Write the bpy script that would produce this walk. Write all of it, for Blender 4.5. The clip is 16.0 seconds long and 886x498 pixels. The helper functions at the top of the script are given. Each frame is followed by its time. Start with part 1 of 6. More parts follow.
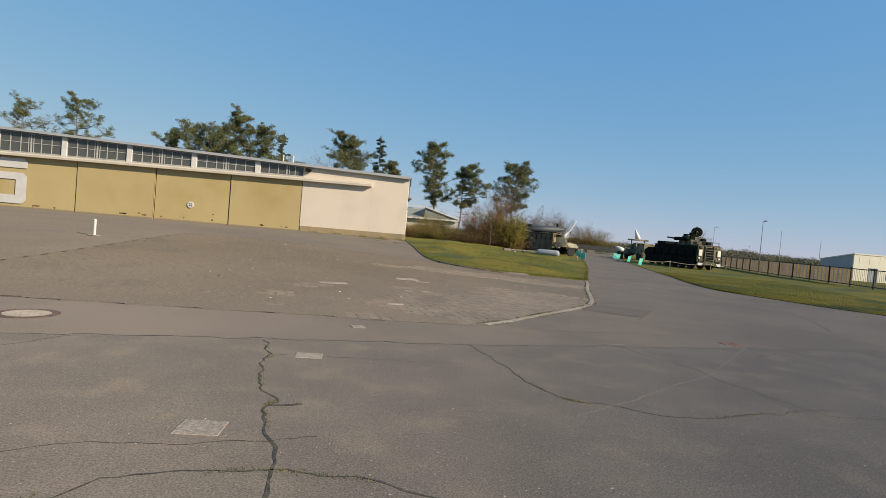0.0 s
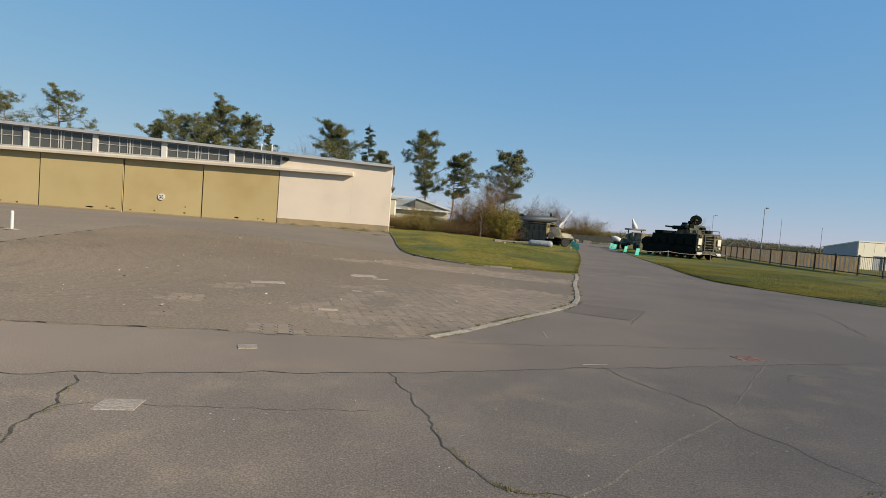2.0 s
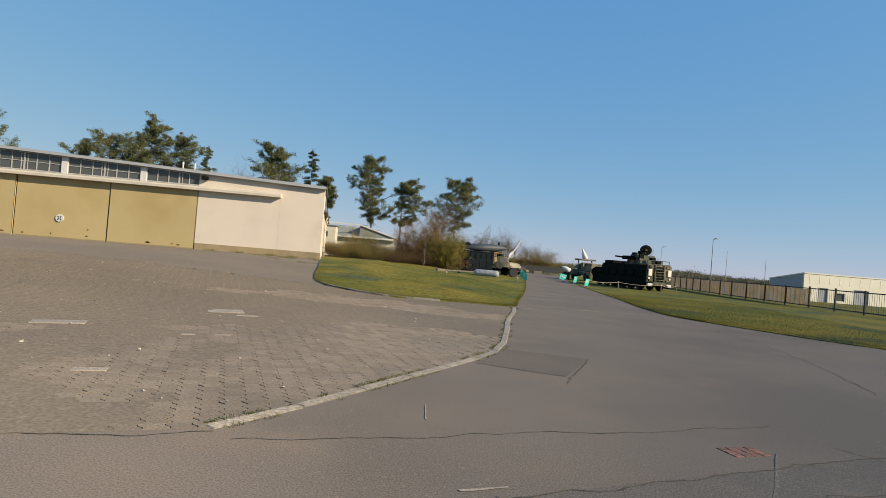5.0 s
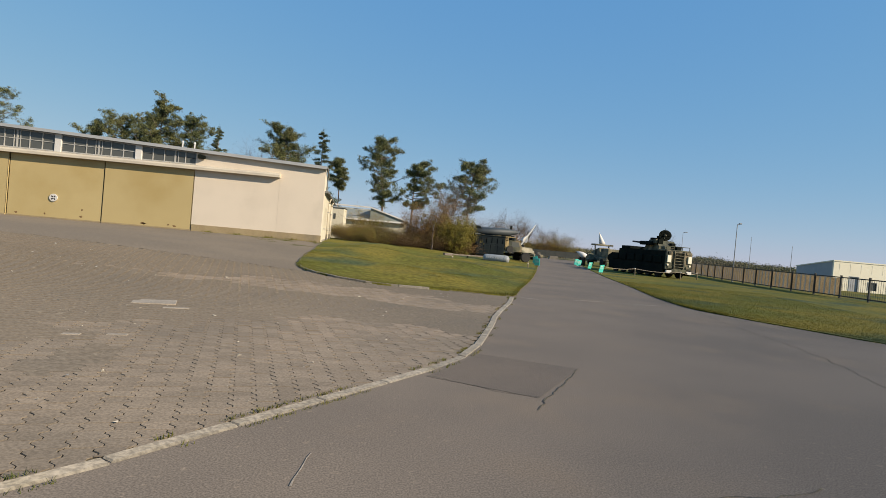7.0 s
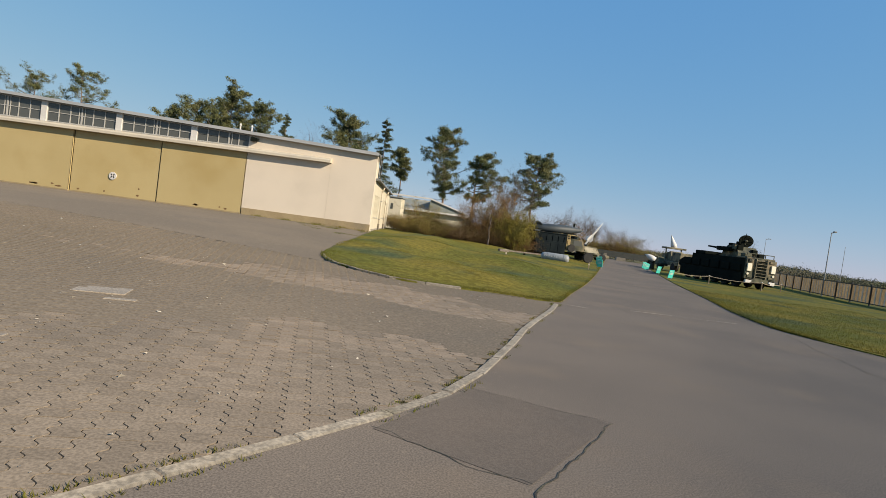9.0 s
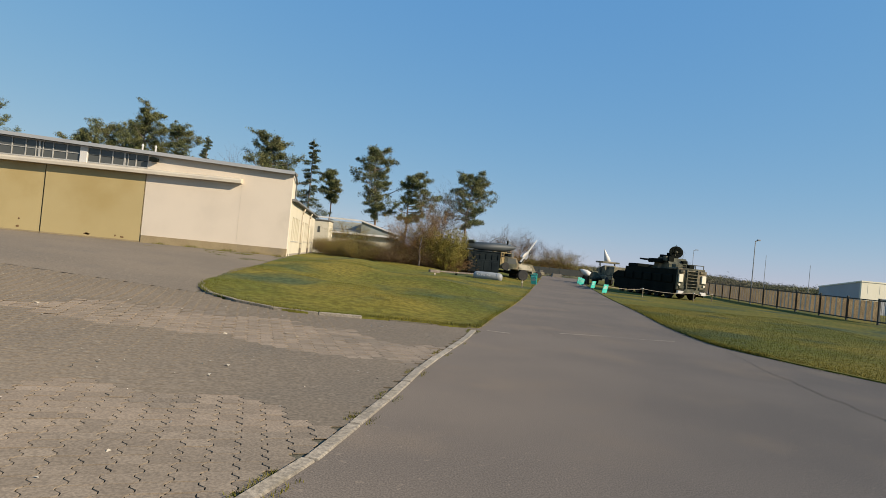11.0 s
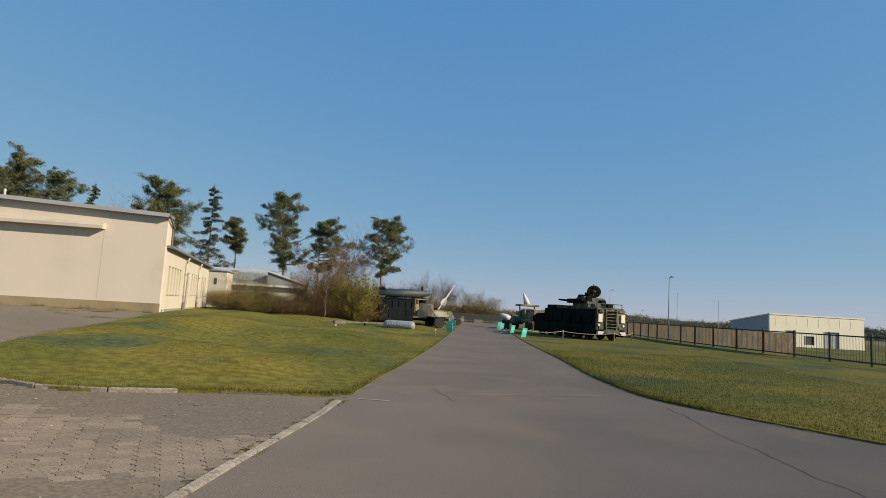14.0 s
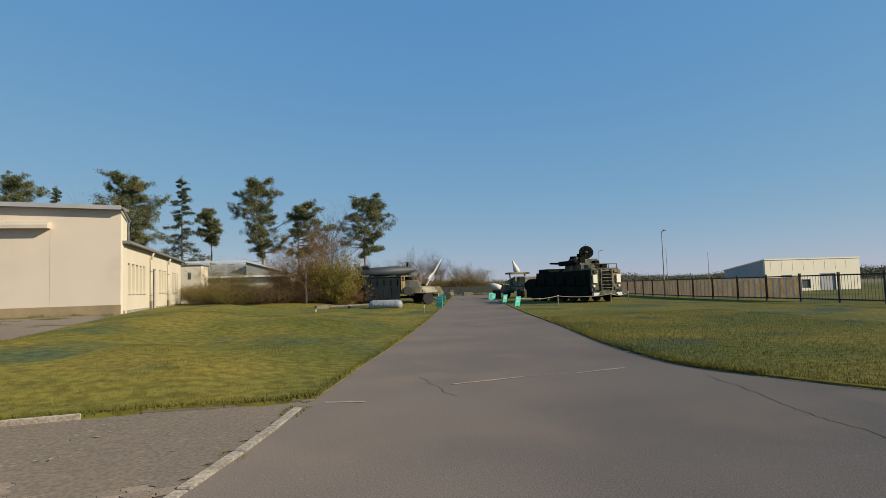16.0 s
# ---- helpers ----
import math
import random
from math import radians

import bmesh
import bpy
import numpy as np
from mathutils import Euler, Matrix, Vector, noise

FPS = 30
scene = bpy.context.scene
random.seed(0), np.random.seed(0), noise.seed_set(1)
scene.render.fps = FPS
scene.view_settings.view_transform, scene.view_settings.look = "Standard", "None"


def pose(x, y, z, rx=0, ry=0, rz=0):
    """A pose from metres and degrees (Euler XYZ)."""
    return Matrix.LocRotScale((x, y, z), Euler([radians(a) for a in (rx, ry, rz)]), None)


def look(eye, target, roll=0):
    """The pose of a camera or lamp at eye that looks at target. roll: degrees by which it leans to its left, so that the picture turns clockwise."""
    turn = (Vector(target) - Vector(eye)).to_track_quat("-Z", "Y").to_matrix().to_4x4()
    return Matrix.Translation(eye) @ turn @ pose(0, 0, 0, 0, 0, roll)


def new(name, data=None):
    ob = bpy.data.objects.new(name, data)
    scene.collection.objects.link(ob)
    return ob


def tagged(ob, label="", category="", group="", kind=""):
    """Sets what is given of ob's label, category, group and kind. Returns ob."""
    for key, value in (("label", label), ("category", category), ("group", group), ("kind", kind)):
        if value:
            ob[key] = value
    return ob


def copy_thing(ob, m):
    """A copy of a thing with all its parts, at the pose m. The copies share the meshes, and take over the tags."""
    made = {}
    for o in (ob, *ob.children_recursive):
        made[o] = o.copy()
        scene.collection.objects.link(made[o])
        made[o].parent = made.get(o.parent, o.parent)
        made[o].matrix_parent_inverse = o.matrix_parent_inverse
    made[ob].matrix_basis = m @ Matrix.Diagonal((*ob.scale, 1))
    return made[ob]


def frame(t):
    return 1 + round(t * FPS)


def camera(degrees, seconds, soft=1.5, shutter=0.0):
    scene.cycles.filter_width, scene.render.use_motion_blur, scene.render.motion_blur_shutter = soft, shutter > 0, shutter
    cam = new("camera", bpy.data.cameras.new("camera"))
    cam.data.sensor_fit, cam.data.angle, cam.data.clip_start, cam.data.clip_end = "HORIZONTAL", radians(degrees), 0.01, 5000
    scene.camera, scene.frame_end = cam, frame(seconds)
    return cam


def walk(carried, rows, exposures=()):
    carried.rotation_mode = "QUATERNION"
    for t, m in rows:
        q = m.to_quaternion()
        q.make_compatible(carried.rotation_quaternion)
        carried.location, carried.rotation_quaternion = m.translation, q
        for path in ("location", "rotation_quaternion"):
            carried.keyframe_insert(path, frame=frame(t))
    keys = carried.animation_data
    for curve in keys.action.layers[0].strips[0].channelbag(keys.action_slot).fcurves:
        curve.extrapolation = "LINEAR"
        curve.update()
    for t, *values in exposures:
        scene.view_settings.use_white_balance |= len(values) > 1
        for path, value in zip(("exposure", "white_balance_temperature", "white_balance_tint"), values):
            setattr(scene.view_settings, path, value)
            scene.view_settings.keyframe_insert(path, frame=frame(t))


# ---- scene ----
cam = camera(75.58, 16.0, 0.8)
PATH = [
    (0.0, pose(0.022, 0.016, 1.647, 88.22, -4.87, -1.43)),
    (0.5, pose(0.180, 0.670, 1.642, 87.75, -6.97, -0.35)),
    (1.0, pose(0.472, 1.292, 1.659, 88.03, -8.18, -0.45)),
    (1.5, pose(0.734, 1.955, 1.666, 88.16, -8.48, -2.77)),
    (2.0, pose(1.039, 2.397, 1.631, 87.43, -4.26, -1.62)),
    (2.5, pose(1.245, 3.101, 1.595, 91.17, -7.00, -7.55)),
    (3.0, pose(1.496, 3.601, 1.529, 93.23, -2.63, -7.38)),
    (3.5, pose(1.689, 4.171, 1.497, 92.94, -0.57, -7.57)),
    (4.0, pose(1.974, 4.638, 1.497, 90.65, 0.97, -6.90)),
    (4.5, pose(2.208, 5.170, 1.505, 90.84, -3.87, -7.05)),
    (7.0, pose(3.541, 7.491, 1.584, 89.07, -5.13, -4.19)),
    (7.5, pose(3.711, 7.996, 1.597, 86.83, -6.03, -3.60)),
    (8.0, pose(4.007, 8.520, 1.612, 87.55, -7.52, -2.54)),
    (8.5, pose(4.200, 9.075, 1.617, 86.35, -8.05, 1.15)),
    (9.0, pose(4.499, 9.658, 1.629, 87.76, -7.66, 2.50)),
    (9.5, pose(4.646, 10.068, 1.636, 87.68, -6.24, 3.11)),
    (10.0, pose(4.935, 10.635, 1.656, 90.27, -5.23, -4.36)),
    (12.5, pose(6.084, 13.561, 1.553, 91.05, -6.18, -1.69)),
    (13.0, pose(6.353, 14.039, 1.548, 96.21, -6.72, -8.25)),
    (13.5, pose(6.586, 14.442, 1.548, 93.98, -3.78, -2.45)),
    (14.0, pose(6.848, 14.916, 1.581, 96.16, -3.23, -10.91)),
    (14.5, pose(7.048, 15.278, 1.562, 95.37, -5.55, -12.82)),
    (15.0, pose(7.188, 15.895, 1.534, 95.39, -2.53, -13.92)),
    (15.5, pose(7.398, 16.371, 1.528, 93.75, -3.47, -13.76)),
    (16.0, look((7.383, 17.092, 1.496), (7.801, 19.044, 1.627), -1.8)),
]
walk(cam, PATH, [(0.0, 0.48), (12.5, 0.48), (13.0, 0.29), (14.0, 0.30), (16.0, 0.30)])

from mathutils.geometry import tessellate_polygon

# ---------------------------------------------------------------- light
SUN_TO = Vector((1.75, -1.0, 1.05)).normalized()
world = bpy.data.worlds.new("sky")
scene.world = world
world.use_nodes = True
sky = world.node_tree.nodes.new("ShaderNodeTexSky")
sky.sky_type = 'NISHITA'
sky.sun_disc = False
sky.sun_elevation = math.asin(SUN_TO.z)
sky.sun_rotation = math.atan2(SUN_TO.x, SUN_TO.y)
sky.air_density, sky.dust_density, sky.ozone_density = 0.9, 0.0, 3.6
back = world.node_tree.nodes["Background"]
back.inputs["Strength"].default_value = 0.144
soften = world.node_tree.nodes.new("ShaderNodeGamma")
soften.inputs["Gamma"].default_value = 0.70
richer = world.node_tree.nodes.new("ShaderNodeHueSaturation")
richer.inputs["Saturation"].default_value = 1.12
tint = world.node_tree.nodes.new("ShaderNodeMix")
tint.data_type, tint.blend_type = 'RGBA', 'MULTIPLY'
tint.inputs["Factor"].default_value = 1.0
tint.inputs["B"].default_value = (0.97, 1.0, 1.035, 1.0)
world.node_tree.links.new(sky.outputs["Color"], soften.inputs["Color"])
world.node_tree.links.new(soften.outputs["Color"], richer.inputs["Color"])
world.node_tree.links.new(richer.outputs["Color"], tint.inputs["A"])
# sky colour regraded per channel: the blue evens out, the horizon turns grey
split = world.node_tree.nodes.new("ShaderNodeSeparateColor")
join = world.node_tree.nodes.new("ShaderNodeCombineColor")
world.node_tree.links.new(tint.outputs["Result"], split.inputs["Color"])
for channel, power, gain in (("Red", 0.86, 0.81), ("Green", 0.48, 1.38), ("Blue", 0.12, 2.70)):
    curve = world.node_tree.nodes.new("ShaderNodeMath")
    curve.operation = 'POWER'
    curve.inputs[1].default_value = power
    level = world.node_tree.nodes.new("ShaderNodeMath")
    level.operation = 'MULTIPLY'
    level.inputs[1].default_value = gain
    world.node_tree.links.new(split.outputs[channel], curve.inputs[0])
    world.node_tree.links.new(curve.outputs[0], level.inputs[0])
    world.node_tree.links.new(level.outputs[0], join.inputs[channel])
world.node_tree.links.new(join.outputs["Color"], back.inputs["Color"])
sun_data = bpy.data.lights.new("sun", 'SUN')
sun_data.energy, sun_data.angle, sun_data.color = 5.0, radians(0.5), (1.0, 0.85, 0.65)
sun = new("sun", sun_data)
sun.matrix_world = look((0, 0, 40), Vector((0, 0, 40)) - SUN_TO)

# ---------------------------------------------------------------- materials


def material(name, colour, second=None, scale=1.0, rough=0.85, metal=0.0, grain=0.25, grain_scale=60.0, bump=0.15,
             third=None, third_scale=0.2, vary=0.0, island=0.0, spec=0.5, third_from=0.5, third_to=0.65, matt=0.0, chips=None, chip_scale=40.0):
    """Colour with patches of a second colour, stains of a third, fine grain and fine relief, at world size."""
    m = bpy.data.materials.new(name)
    m.use_nodes = True
    nt = m.node_tree
    p = nt.nodes["Principled BSDF"]
    geo = nt.nodes.new("ShaderNodeNewGeometry")

    def noise_node(s, detail=4.0):
        n = nt.nodes.new("ShaderNodeTexNoise")
        n.inputs["Scale"].default_value, n.inputs["Detail"].default_value = s, detail
        nt.links.new(geo.outputs["Position"], n.inputs["Vector"])
        return n.outputs["Fac"]

    def ramp(value, a, b):
        r = nt.nodes.new("ShaderNodeMapRange")
        r.interpolation_type = 'SMOOTHSTEP'
        r.inputs["From Min"].default_value, r.inputs["From Max"].default_value = a, b
        nt.links.new(value, r.inputs["Value"])
        return r.outputs["Result"]

    def mix(fac, a, b, kind='MIX'):
        x = nt.nodes.new("ShaderNodeMix")
        x.data_type, x.blend_type = 'RGBA', kind
        for sock, v in ((x.inputs["Factor"], fac), (x.inputs["A"], a), (x.inputs["B"], b)):
            if isinstance(v, (tuple, float, int)):
                sock.default_value = (*v, 1.0) if isinstance(v, tuple) else v
            else:
                nt.links.new(v, sock)
        return x.outputs["Result"]

    col = colour
    if second:
        col = mix(ramp(noise_node(scale), 0.35, 0.65), col, second)
    if third:
        col = mix(ramp(noise_node(third_scale, 6.0), third_from, third_to), col, third)
    if chips:
        col = mix(ramp(noise_node(chip_scale, 2.0), 0.64, 0.70), col, chips)
    fine = noise_node(grain_scale, 3.0)
    dark = ramp(fine, 0.3, 0.7)
    g = nt.nodes.new("ShaderNodeMapRange")
    g.inputs["To Min"].default_value, g.inputs["To Max"].default_value = 1.0 - grain, 1.0 + grain
    nt.links.new(dark, g.inputs["Value"])
    col = mix(1.0, col, g.outputs["Result"], 'MULTIPLY')
    if vary or island:
        src = geo.outputs["Random Per Island"] if island else nt.nodes.new("ShaderNodeObjectInfo").outputs["Random"]
        v = nt.nodes.new("ShaderNodeMapRange")
        a = vary or island
        v.inputs["To Min"].default_value, v.inputs["To Max"].default_value = 1.0 - a, 1.0 + a
        nt.links.new(src, v.inputs["Value"])
        col = mix(1.0, col, v.outputs["Result"], 'MULTIPLY')
    if isinstance(col, tuple):
        p.inputs["Base Color"].default_value = (*col, 1.0)
    else:
        nt.links.new(col, p.inputs["Base Color"])
    p.inputs["Roughness"].default_value, p.inputs["Metallic"].default_value = rough, metal
    p.inputs["Specular IOR Level"].default_value = spec
    p.inputs["Diffuse Roughness"].default_value = matt
    if bump:
        b = nt.nodes.new("ShaderNodeBump")
        b.inputs["Strength"].default_value, b.inputs["Distance"].default_value = bump, 0.02
        nt.links.new(fine, b.inputs["Height"])
        nt.links.new(b.outputs["Normal"], p.inputs["Normal"])
    return m


M_ASPHALT = material("asphalt", (0.124, 0.106, 0.090), (0.150, 0.126, 0.104), 0.3, 0.95, grain=0.26, grain_scale=70, bump=0.18,
                     third=(0.160, 0.130, 0.102), third_scale=0.55, spec=0.15, third_to=0.72, matt=0.7, chips=(0.165, 0.138, 0.112), chip_scale=14)
M_ASPHALT_OLD = material("old_asphalt", (0.112, 0.098, 0.085), (0.130, 0.113, 0.096), 0.8, 0.92, grain=0.28, grain_scale=70, bump=0.26,
                         third=(0.150, 0.126, 0.100), third_scale=1.6, spec=0.15, third_to=0.75, matt=0.7, chips=(0.165, 0.145, 0.121), chip_scale=34)
M_ASPHALT_PATCH = material("asphalt_patch", (0.113, 0.096, 0.081), (0.125, 0.104, 0.086), 1.0, 0.95, grain=0.2, grain_scale=80, bump=0.2, spec=0.15, matt=0.7)
M_SCUFF = material("scuffed_asphalt", (0.165, 0.142, 0.116), (0.145, 0.122, 0.100), 1.5, 0.9, grain=0.4, grain_scale=60, bump=0.3, spec=0.15, matt=1.0)
M_CRACK = material("crack_filling", (0.035, 0.032, 0.028), (0.085, 0.075, 0.045), 6.0, 1.0, grain=0.4, bump=0.4)
M_PAVER = material("paver", (0.178, 0.145, 0.109), (0.202, 0.162, 0.120), 0.3, 0.9, grain=0.2, grain_scale=45, bump=0.25,
                   third=(0.160, 0.131, 0.099), third_scale=0.5, island=0.10, spec=0.2, matt=0.4)
M_PAVER_PALE = material("pale_paver", (0.222, 0.176, 0.130), (0.200, 0.160, 0.118), 0.8, 0.9, grain=0.18, grain_scale=45, bump=0.25, island=0.12, spec=0.2, matt=0.4)
M_PAVER_PIECE = material("paver_piece", (0.190, 0.154, 0.115), (0.212, 0.170, 0.126), 0.3, 0.9, grain=0.2, grain_scale=45, bump=0.25,
                         third=(0.170, 0.139, 0.105), third_scale=0.5, vary=0.12, spec=0.2, matt=0.4)
M_PAVER_SOILED = material("soiled_paver", (0.148, 0.123, 0.094), (0.174, 0.142, 0.106), 0.16, 0.95, grain=0.2, grain_scale=25, bump=0.1,
                          third=(0.140, 0.119, 0.094), third_scale=0.7, third_to=0.8, spec=0.1, matt=0.4, chips=(0.190, 0.160, 0.122), chip_scale=7)
M_JOINT = material("joint_sand", (0.120, 0.098, 0.070), (0.092, 0.082, 0.048), 0.8, 1.0, grain=0.3, bump=0.3)
M_VERGE = material("dry_verge", (0.240, 0.188, 0.088), (0.160, 0.128, 0.056), 2.0, 1.0, grain=0.35, grain_scale=25, bump=0.4)
M_BRICK = material("rusty_brick", (0.16, 0.075, 0.05), (0.12, 0.065, 0.05), 8.0, 0.9, grain=0.25, grain_scale=40, bump=0.3, vary=0.2)
M_KERB = material("kerb_concrete", (0.245, 0.215, 0.172), (0.200, 0.175, 0.138), 2.0, 0.9, grain=0.3, grain_scale=30, bump=0.4,
                  third=(0.150, 0.130, 0.085), third_scale=1.5, third_to=0.75, vary=0.12, matt=1.0)
M_CHIP = material("stone_chip", (0.42, 0.38, 0.31), (0.34, 0.30, 0.24), 5.0, 0.8, grain=0.1, bump=0)
M_PALE = material("pale_concrete", (0.330, 0.272, 0.205), (0.280, 0.230, 0.172), 2.5, 0.9, grain=0.25, grain_scale=40, bump=0.3, vary=0.1)
M_LAWN = material("lawn", (0.092, 0.096, 0.019), (0.152, 0.126, 0.025), 0.2, 1.0, grain=0.30, grain_scale=5, bump=1.0,
                  third=(0.060, 0.078, 0.036), third_scale=0.26, spec=0.1, third_to=0.68, matt=0.4)
M_BLADE = material("grass_blade", (0.094, 0.099, 0.019), (0.156, 0.128, 0.025), 0.2, 0.85, grain=0.2, grain_scale=14, bump=0.0,
                   third=(0.062, 0.082, 0.036), third_scale=0.26, island=0.12, spec=0.1, third_to=0.68)
M_FIELD = material("field", (0.080, 0.084, 0.024), (0.120, 0.104, 0.040), 0.06, 1.0, grain=0.3, grain_scale=3, bump=0.3)
M_CREAM = material("cream_render", (0.640, 0.552, 0.440), (0.606, 0.522, 0.416), 0.5, 0.9, grain=0.05, grain_scale=90, bump=0.25,
                   third=(0.503, 0.435, 0.345), third_scale=0.25, third_to=0.8)
M_CREAM_SIDE = material("cream_wall_paint", (0.581, 0.524, 0.395), (0.546, 0.493, 0.374), 0.6, 0.9, grain=0.05, grain_scale=90, bump=0.2)
M_PLINTH = material("plinth_brown", (0.330, 0.255, 0.140), (0.285, 0.215, 0.118), 1.2, 0.9, grain=0.08, grain_scale=30, bump=0.3,
                    third=(0.225, 0.180, 0.115), third_scale=1.0, third_to=0.8)
M_DOOR = material("ochre_door_paint", (0.456, 0.355, 0.166), (0.433, 0.334, 0.152), 0.4, 0.7, grain=0.05, grain_scale=60, bump=0.1,
                  third=(0.388, 0.287, 0.114), third_scale=0.35, vary=0.03, third_to=0.8)
M_RUST = material("rust", (0.13, 0.07, 0.03), (0.2, 0.12, 0.05), 6.0, 0.95, grain=0.4, grain_scale=30, bump=0.3)
M_GAP = material("dark_gap", (0.06, 0.045, 0.025), rough=0.95, grain=0.2)
M_WHITE = material("white_paint", (0.608, 0.584, 0.544), (0.560, 0.536, 0.496), 2.0, 0.6, grain=0.06, bump=0.05)
M_BEAM = material("beam_paint", (0.544, 0.480, 0.368), (0.480, 0.424, 0.336), 1.0, 0.7, grain=0.08, bump=0.1)
M_METAL = material("grey_sheet_metal", (0.336, 0.344, 0.344), (0.376, 0.376, 0.368), 1.0, 0.5, 0.0, grain=0.08, bump=0.05)
M_WINFRAME = material("window_frame_paint", (0.416, 0.400, 0.368), (0.352, 0.344, 0.320), 2.0, 0.6, grain=0.08, bump=0.05)
M_ROOF = material("roofing_felt", (0.13, 0.135, 0.13), (0.17, 0.17, 0.16), 0.6, 0.95, grain=0.2, bump=0.3)
M_ROOF_GREEN = material("grey_green_roof", (0.21, 0.23, 0.21), (0.25, 0.26, 0.24), 0.4, 0.85, grain=0.15, bump=0.2)
M_DARK = material("unlit_hall_dark", (0.02, 0.022, 0.025), rough=0.9, grain=0.1, bump=0)
M_BARK = material("pine_bark", (0.23, 0.15, 0.10), (0.17, 0.125, 0.095), 2.0, 0.95, grain=0.4, grain_scale=12, bump=0.8)
M_BARK_GREY = material("grey_bark", (0.12, 0.10, 0.085), (0.17, 0.14, 0.115), 2.0, 0.95, grain=0.3, grain_scale=12, bump=0.5)
M_NEEDLE = material("pine_needles", (0.090, 0.106, 0.042), (0.126, 0.124, 0.046), 0.5, 0.75, grain=0.2, grain_scale=6, bump=0, island=0.45, spec=0.3)
M_SPRUCE = material("spruce_needles", (0.064, 0.084, 0.048), (0.084, 0.098, 0.054), 0.5, 0.75, grain=0.2, grain_scale=6, bump=0, island=0.4, spec=0.3)
M_TWIG = material("bare_twigs", (0.135, 0.085, 0.038), (0.165, 0.10, 0.042), 0.3, 0.95, grain=0.2, grain_scale=6, bump=0, island=0.35)
M_TWIG_GREY = material("grey_twigs", (0.15, 0.125, 0.105), (0.12, 0.095, 0.08), 0.3, 0.95, grain=0.2, grain_scale=6, bump=0, island=0.3)
M_BUD = material("spring_buds", (0.200, 0.160, 0.016), (0.150, 0.132, 0.018), 0.4, 0.85, grain=0.2, grain_scale=6, bump=0, island=0.4)
M_BUD_RED = material("russet_leaves", (0.26, 0.125, 0.026), (0.18, 0.10, 0.025), 0.5, 0.85, grain=0.2, grain_scale=6, bump=0, island=0.4)
# the haze of distance is mixed into both of these colours
M_WOODS = material("hazed_distant_woods", (0.150, 0.130, 0.095), (0.130, 0.132, 0.070), 0.03, 1.0, grain=0.15, grain_scale=1, bump=0, island=0.12, spec=0.05)
M_FENCE = material("dark_fence_steel", (0.03, 0.035, 0.033), (0.045, 0.045, 0.04), 2.0, 0.6, 0.3, grain=0.1, bump=0)
M_FENCE_PALE = material("pale_fence_slat", (0.66, 0.60, 0.50), (0.56, 0.50, 0.42), 2.0, 0.8, grain=0.15, bump=0)
M_TEAL = material("teal_sign_panel", (0.06, 0.52, 0.43), (0.075, 0.56, 0.47), 2.0, 0.5, grain=0.05, bump=0)
M_OLIVE = material("dark_olive_paint", (0.010, 0.012, 0.009), (0.006, 0.008, 0.006), 0.9, 0.9, grain=0.2, grain_scale=20, bump=0.1, spec=0.08)
M_CAMO = material("camouflage_paint", (0.085, 0.085, 0.05), (0.018, 0.022, 0.015), 1.4, 0.8, grain=0.2, grain_scale=20, bump=0.1,
                  third=(0.19, 0.15, 0.09), third_scale=1.1)
M_CAMO_PALE = material("sand_camouflage_paint", (0.22, 0.185, 0.115), (0.11, 0.10, 0.06), 1.3, 0.8, grain=0.2, grain_scale=20, bump=0.1,
                       third=(0.03, 0.032, 0.022), third_scale=1.6)
M_BLUEGREY = material("blue_grey_missile_paint", (0.045, 0.054, 0.060), (0.033, 0.042, 0.045), 1.0, 0.6, grain=0.1, bump=0.05)
M_DARKBOX = material("dark_blue_box_paint", (0.008, 0.012, 0.015), (0.013, 0.018, 0.02), 1.0, 0.9, grain=0.2, bump=0.1, spec=0.06)
M_POD = material("light_grey_tank_paint", (0.290, 0.304, 0.299), (0.238, 0.246, 0.246), 1.5, 0.55, grain=0.1, bump=0.05)
M_TYRE = material("tyre_rubber", (0.018, 0.018, 0.018), (0.03, 0.028, 0.025), 3.0, 0.9, grain=0.2, bump=0.1)
M_WOOD = material("weathered_wood", (0.24, 0.19, 0.12), (0.17, 0.13, 0.085), 3.0, 0.9, grain=0.2, bump=0.3)
M_LAMP_WHITE = material("white_lamp_lens", (0.72, 0.66, 0.5), rough=0.4, grain=0.05, bump=0)
M_ARCH = material("pale_antenna_paint", (0.24, 0.25, 0.26), (0.20, 0.21, 0.22), 1.0, 0.6, grain=0.1, bump=0)
M_CAB = material("sand_cab_paint", (0.40, 0.36, 0.27), (0.30, 0.27, 0.19), 1.2, 0.7, grain=0.15, grain_scale=20, bump=0.1,
                 third=(0.10, 0.10, 0.06), third_scale=1.3)
M_RACK = material("ochre_rack_paint", (0.34, 0.25, 0.11), (0.22, 0.17, 0.09), 2.0, 0.8, grain=0.2, bump=0.1)
M_STEEL = material("galvanised_pole", (0.22, 0.22, 0.22), (0.28, 0.28, 0.27), 1.0, 0.5, 0.5, grain=0.1, bump=0)
M_HALL = material("white_cladding", (0.74, 0.69, 0.54), (0.70, 0.65, 0.50), 0.4, 0.6, grain=0.04, bump=0.05)
# grey of doors and frames; on the side and back walls, painted shade
M_HALL_SHADE_DOOR = material("shaded_cladding_and_door_grey", (0.34, 0.35, 0.36), (0.30, 0.31, 0.32), 0.4, 0.6, grain=0.04, bump=0.05)
M_MANHOLE = material("rusty_iron", (0.13, 0.075, 0.05), (0.18, 0.11, 0.075), 6.0, 0.8, 0.3, grain=0.3, bump=0.3)


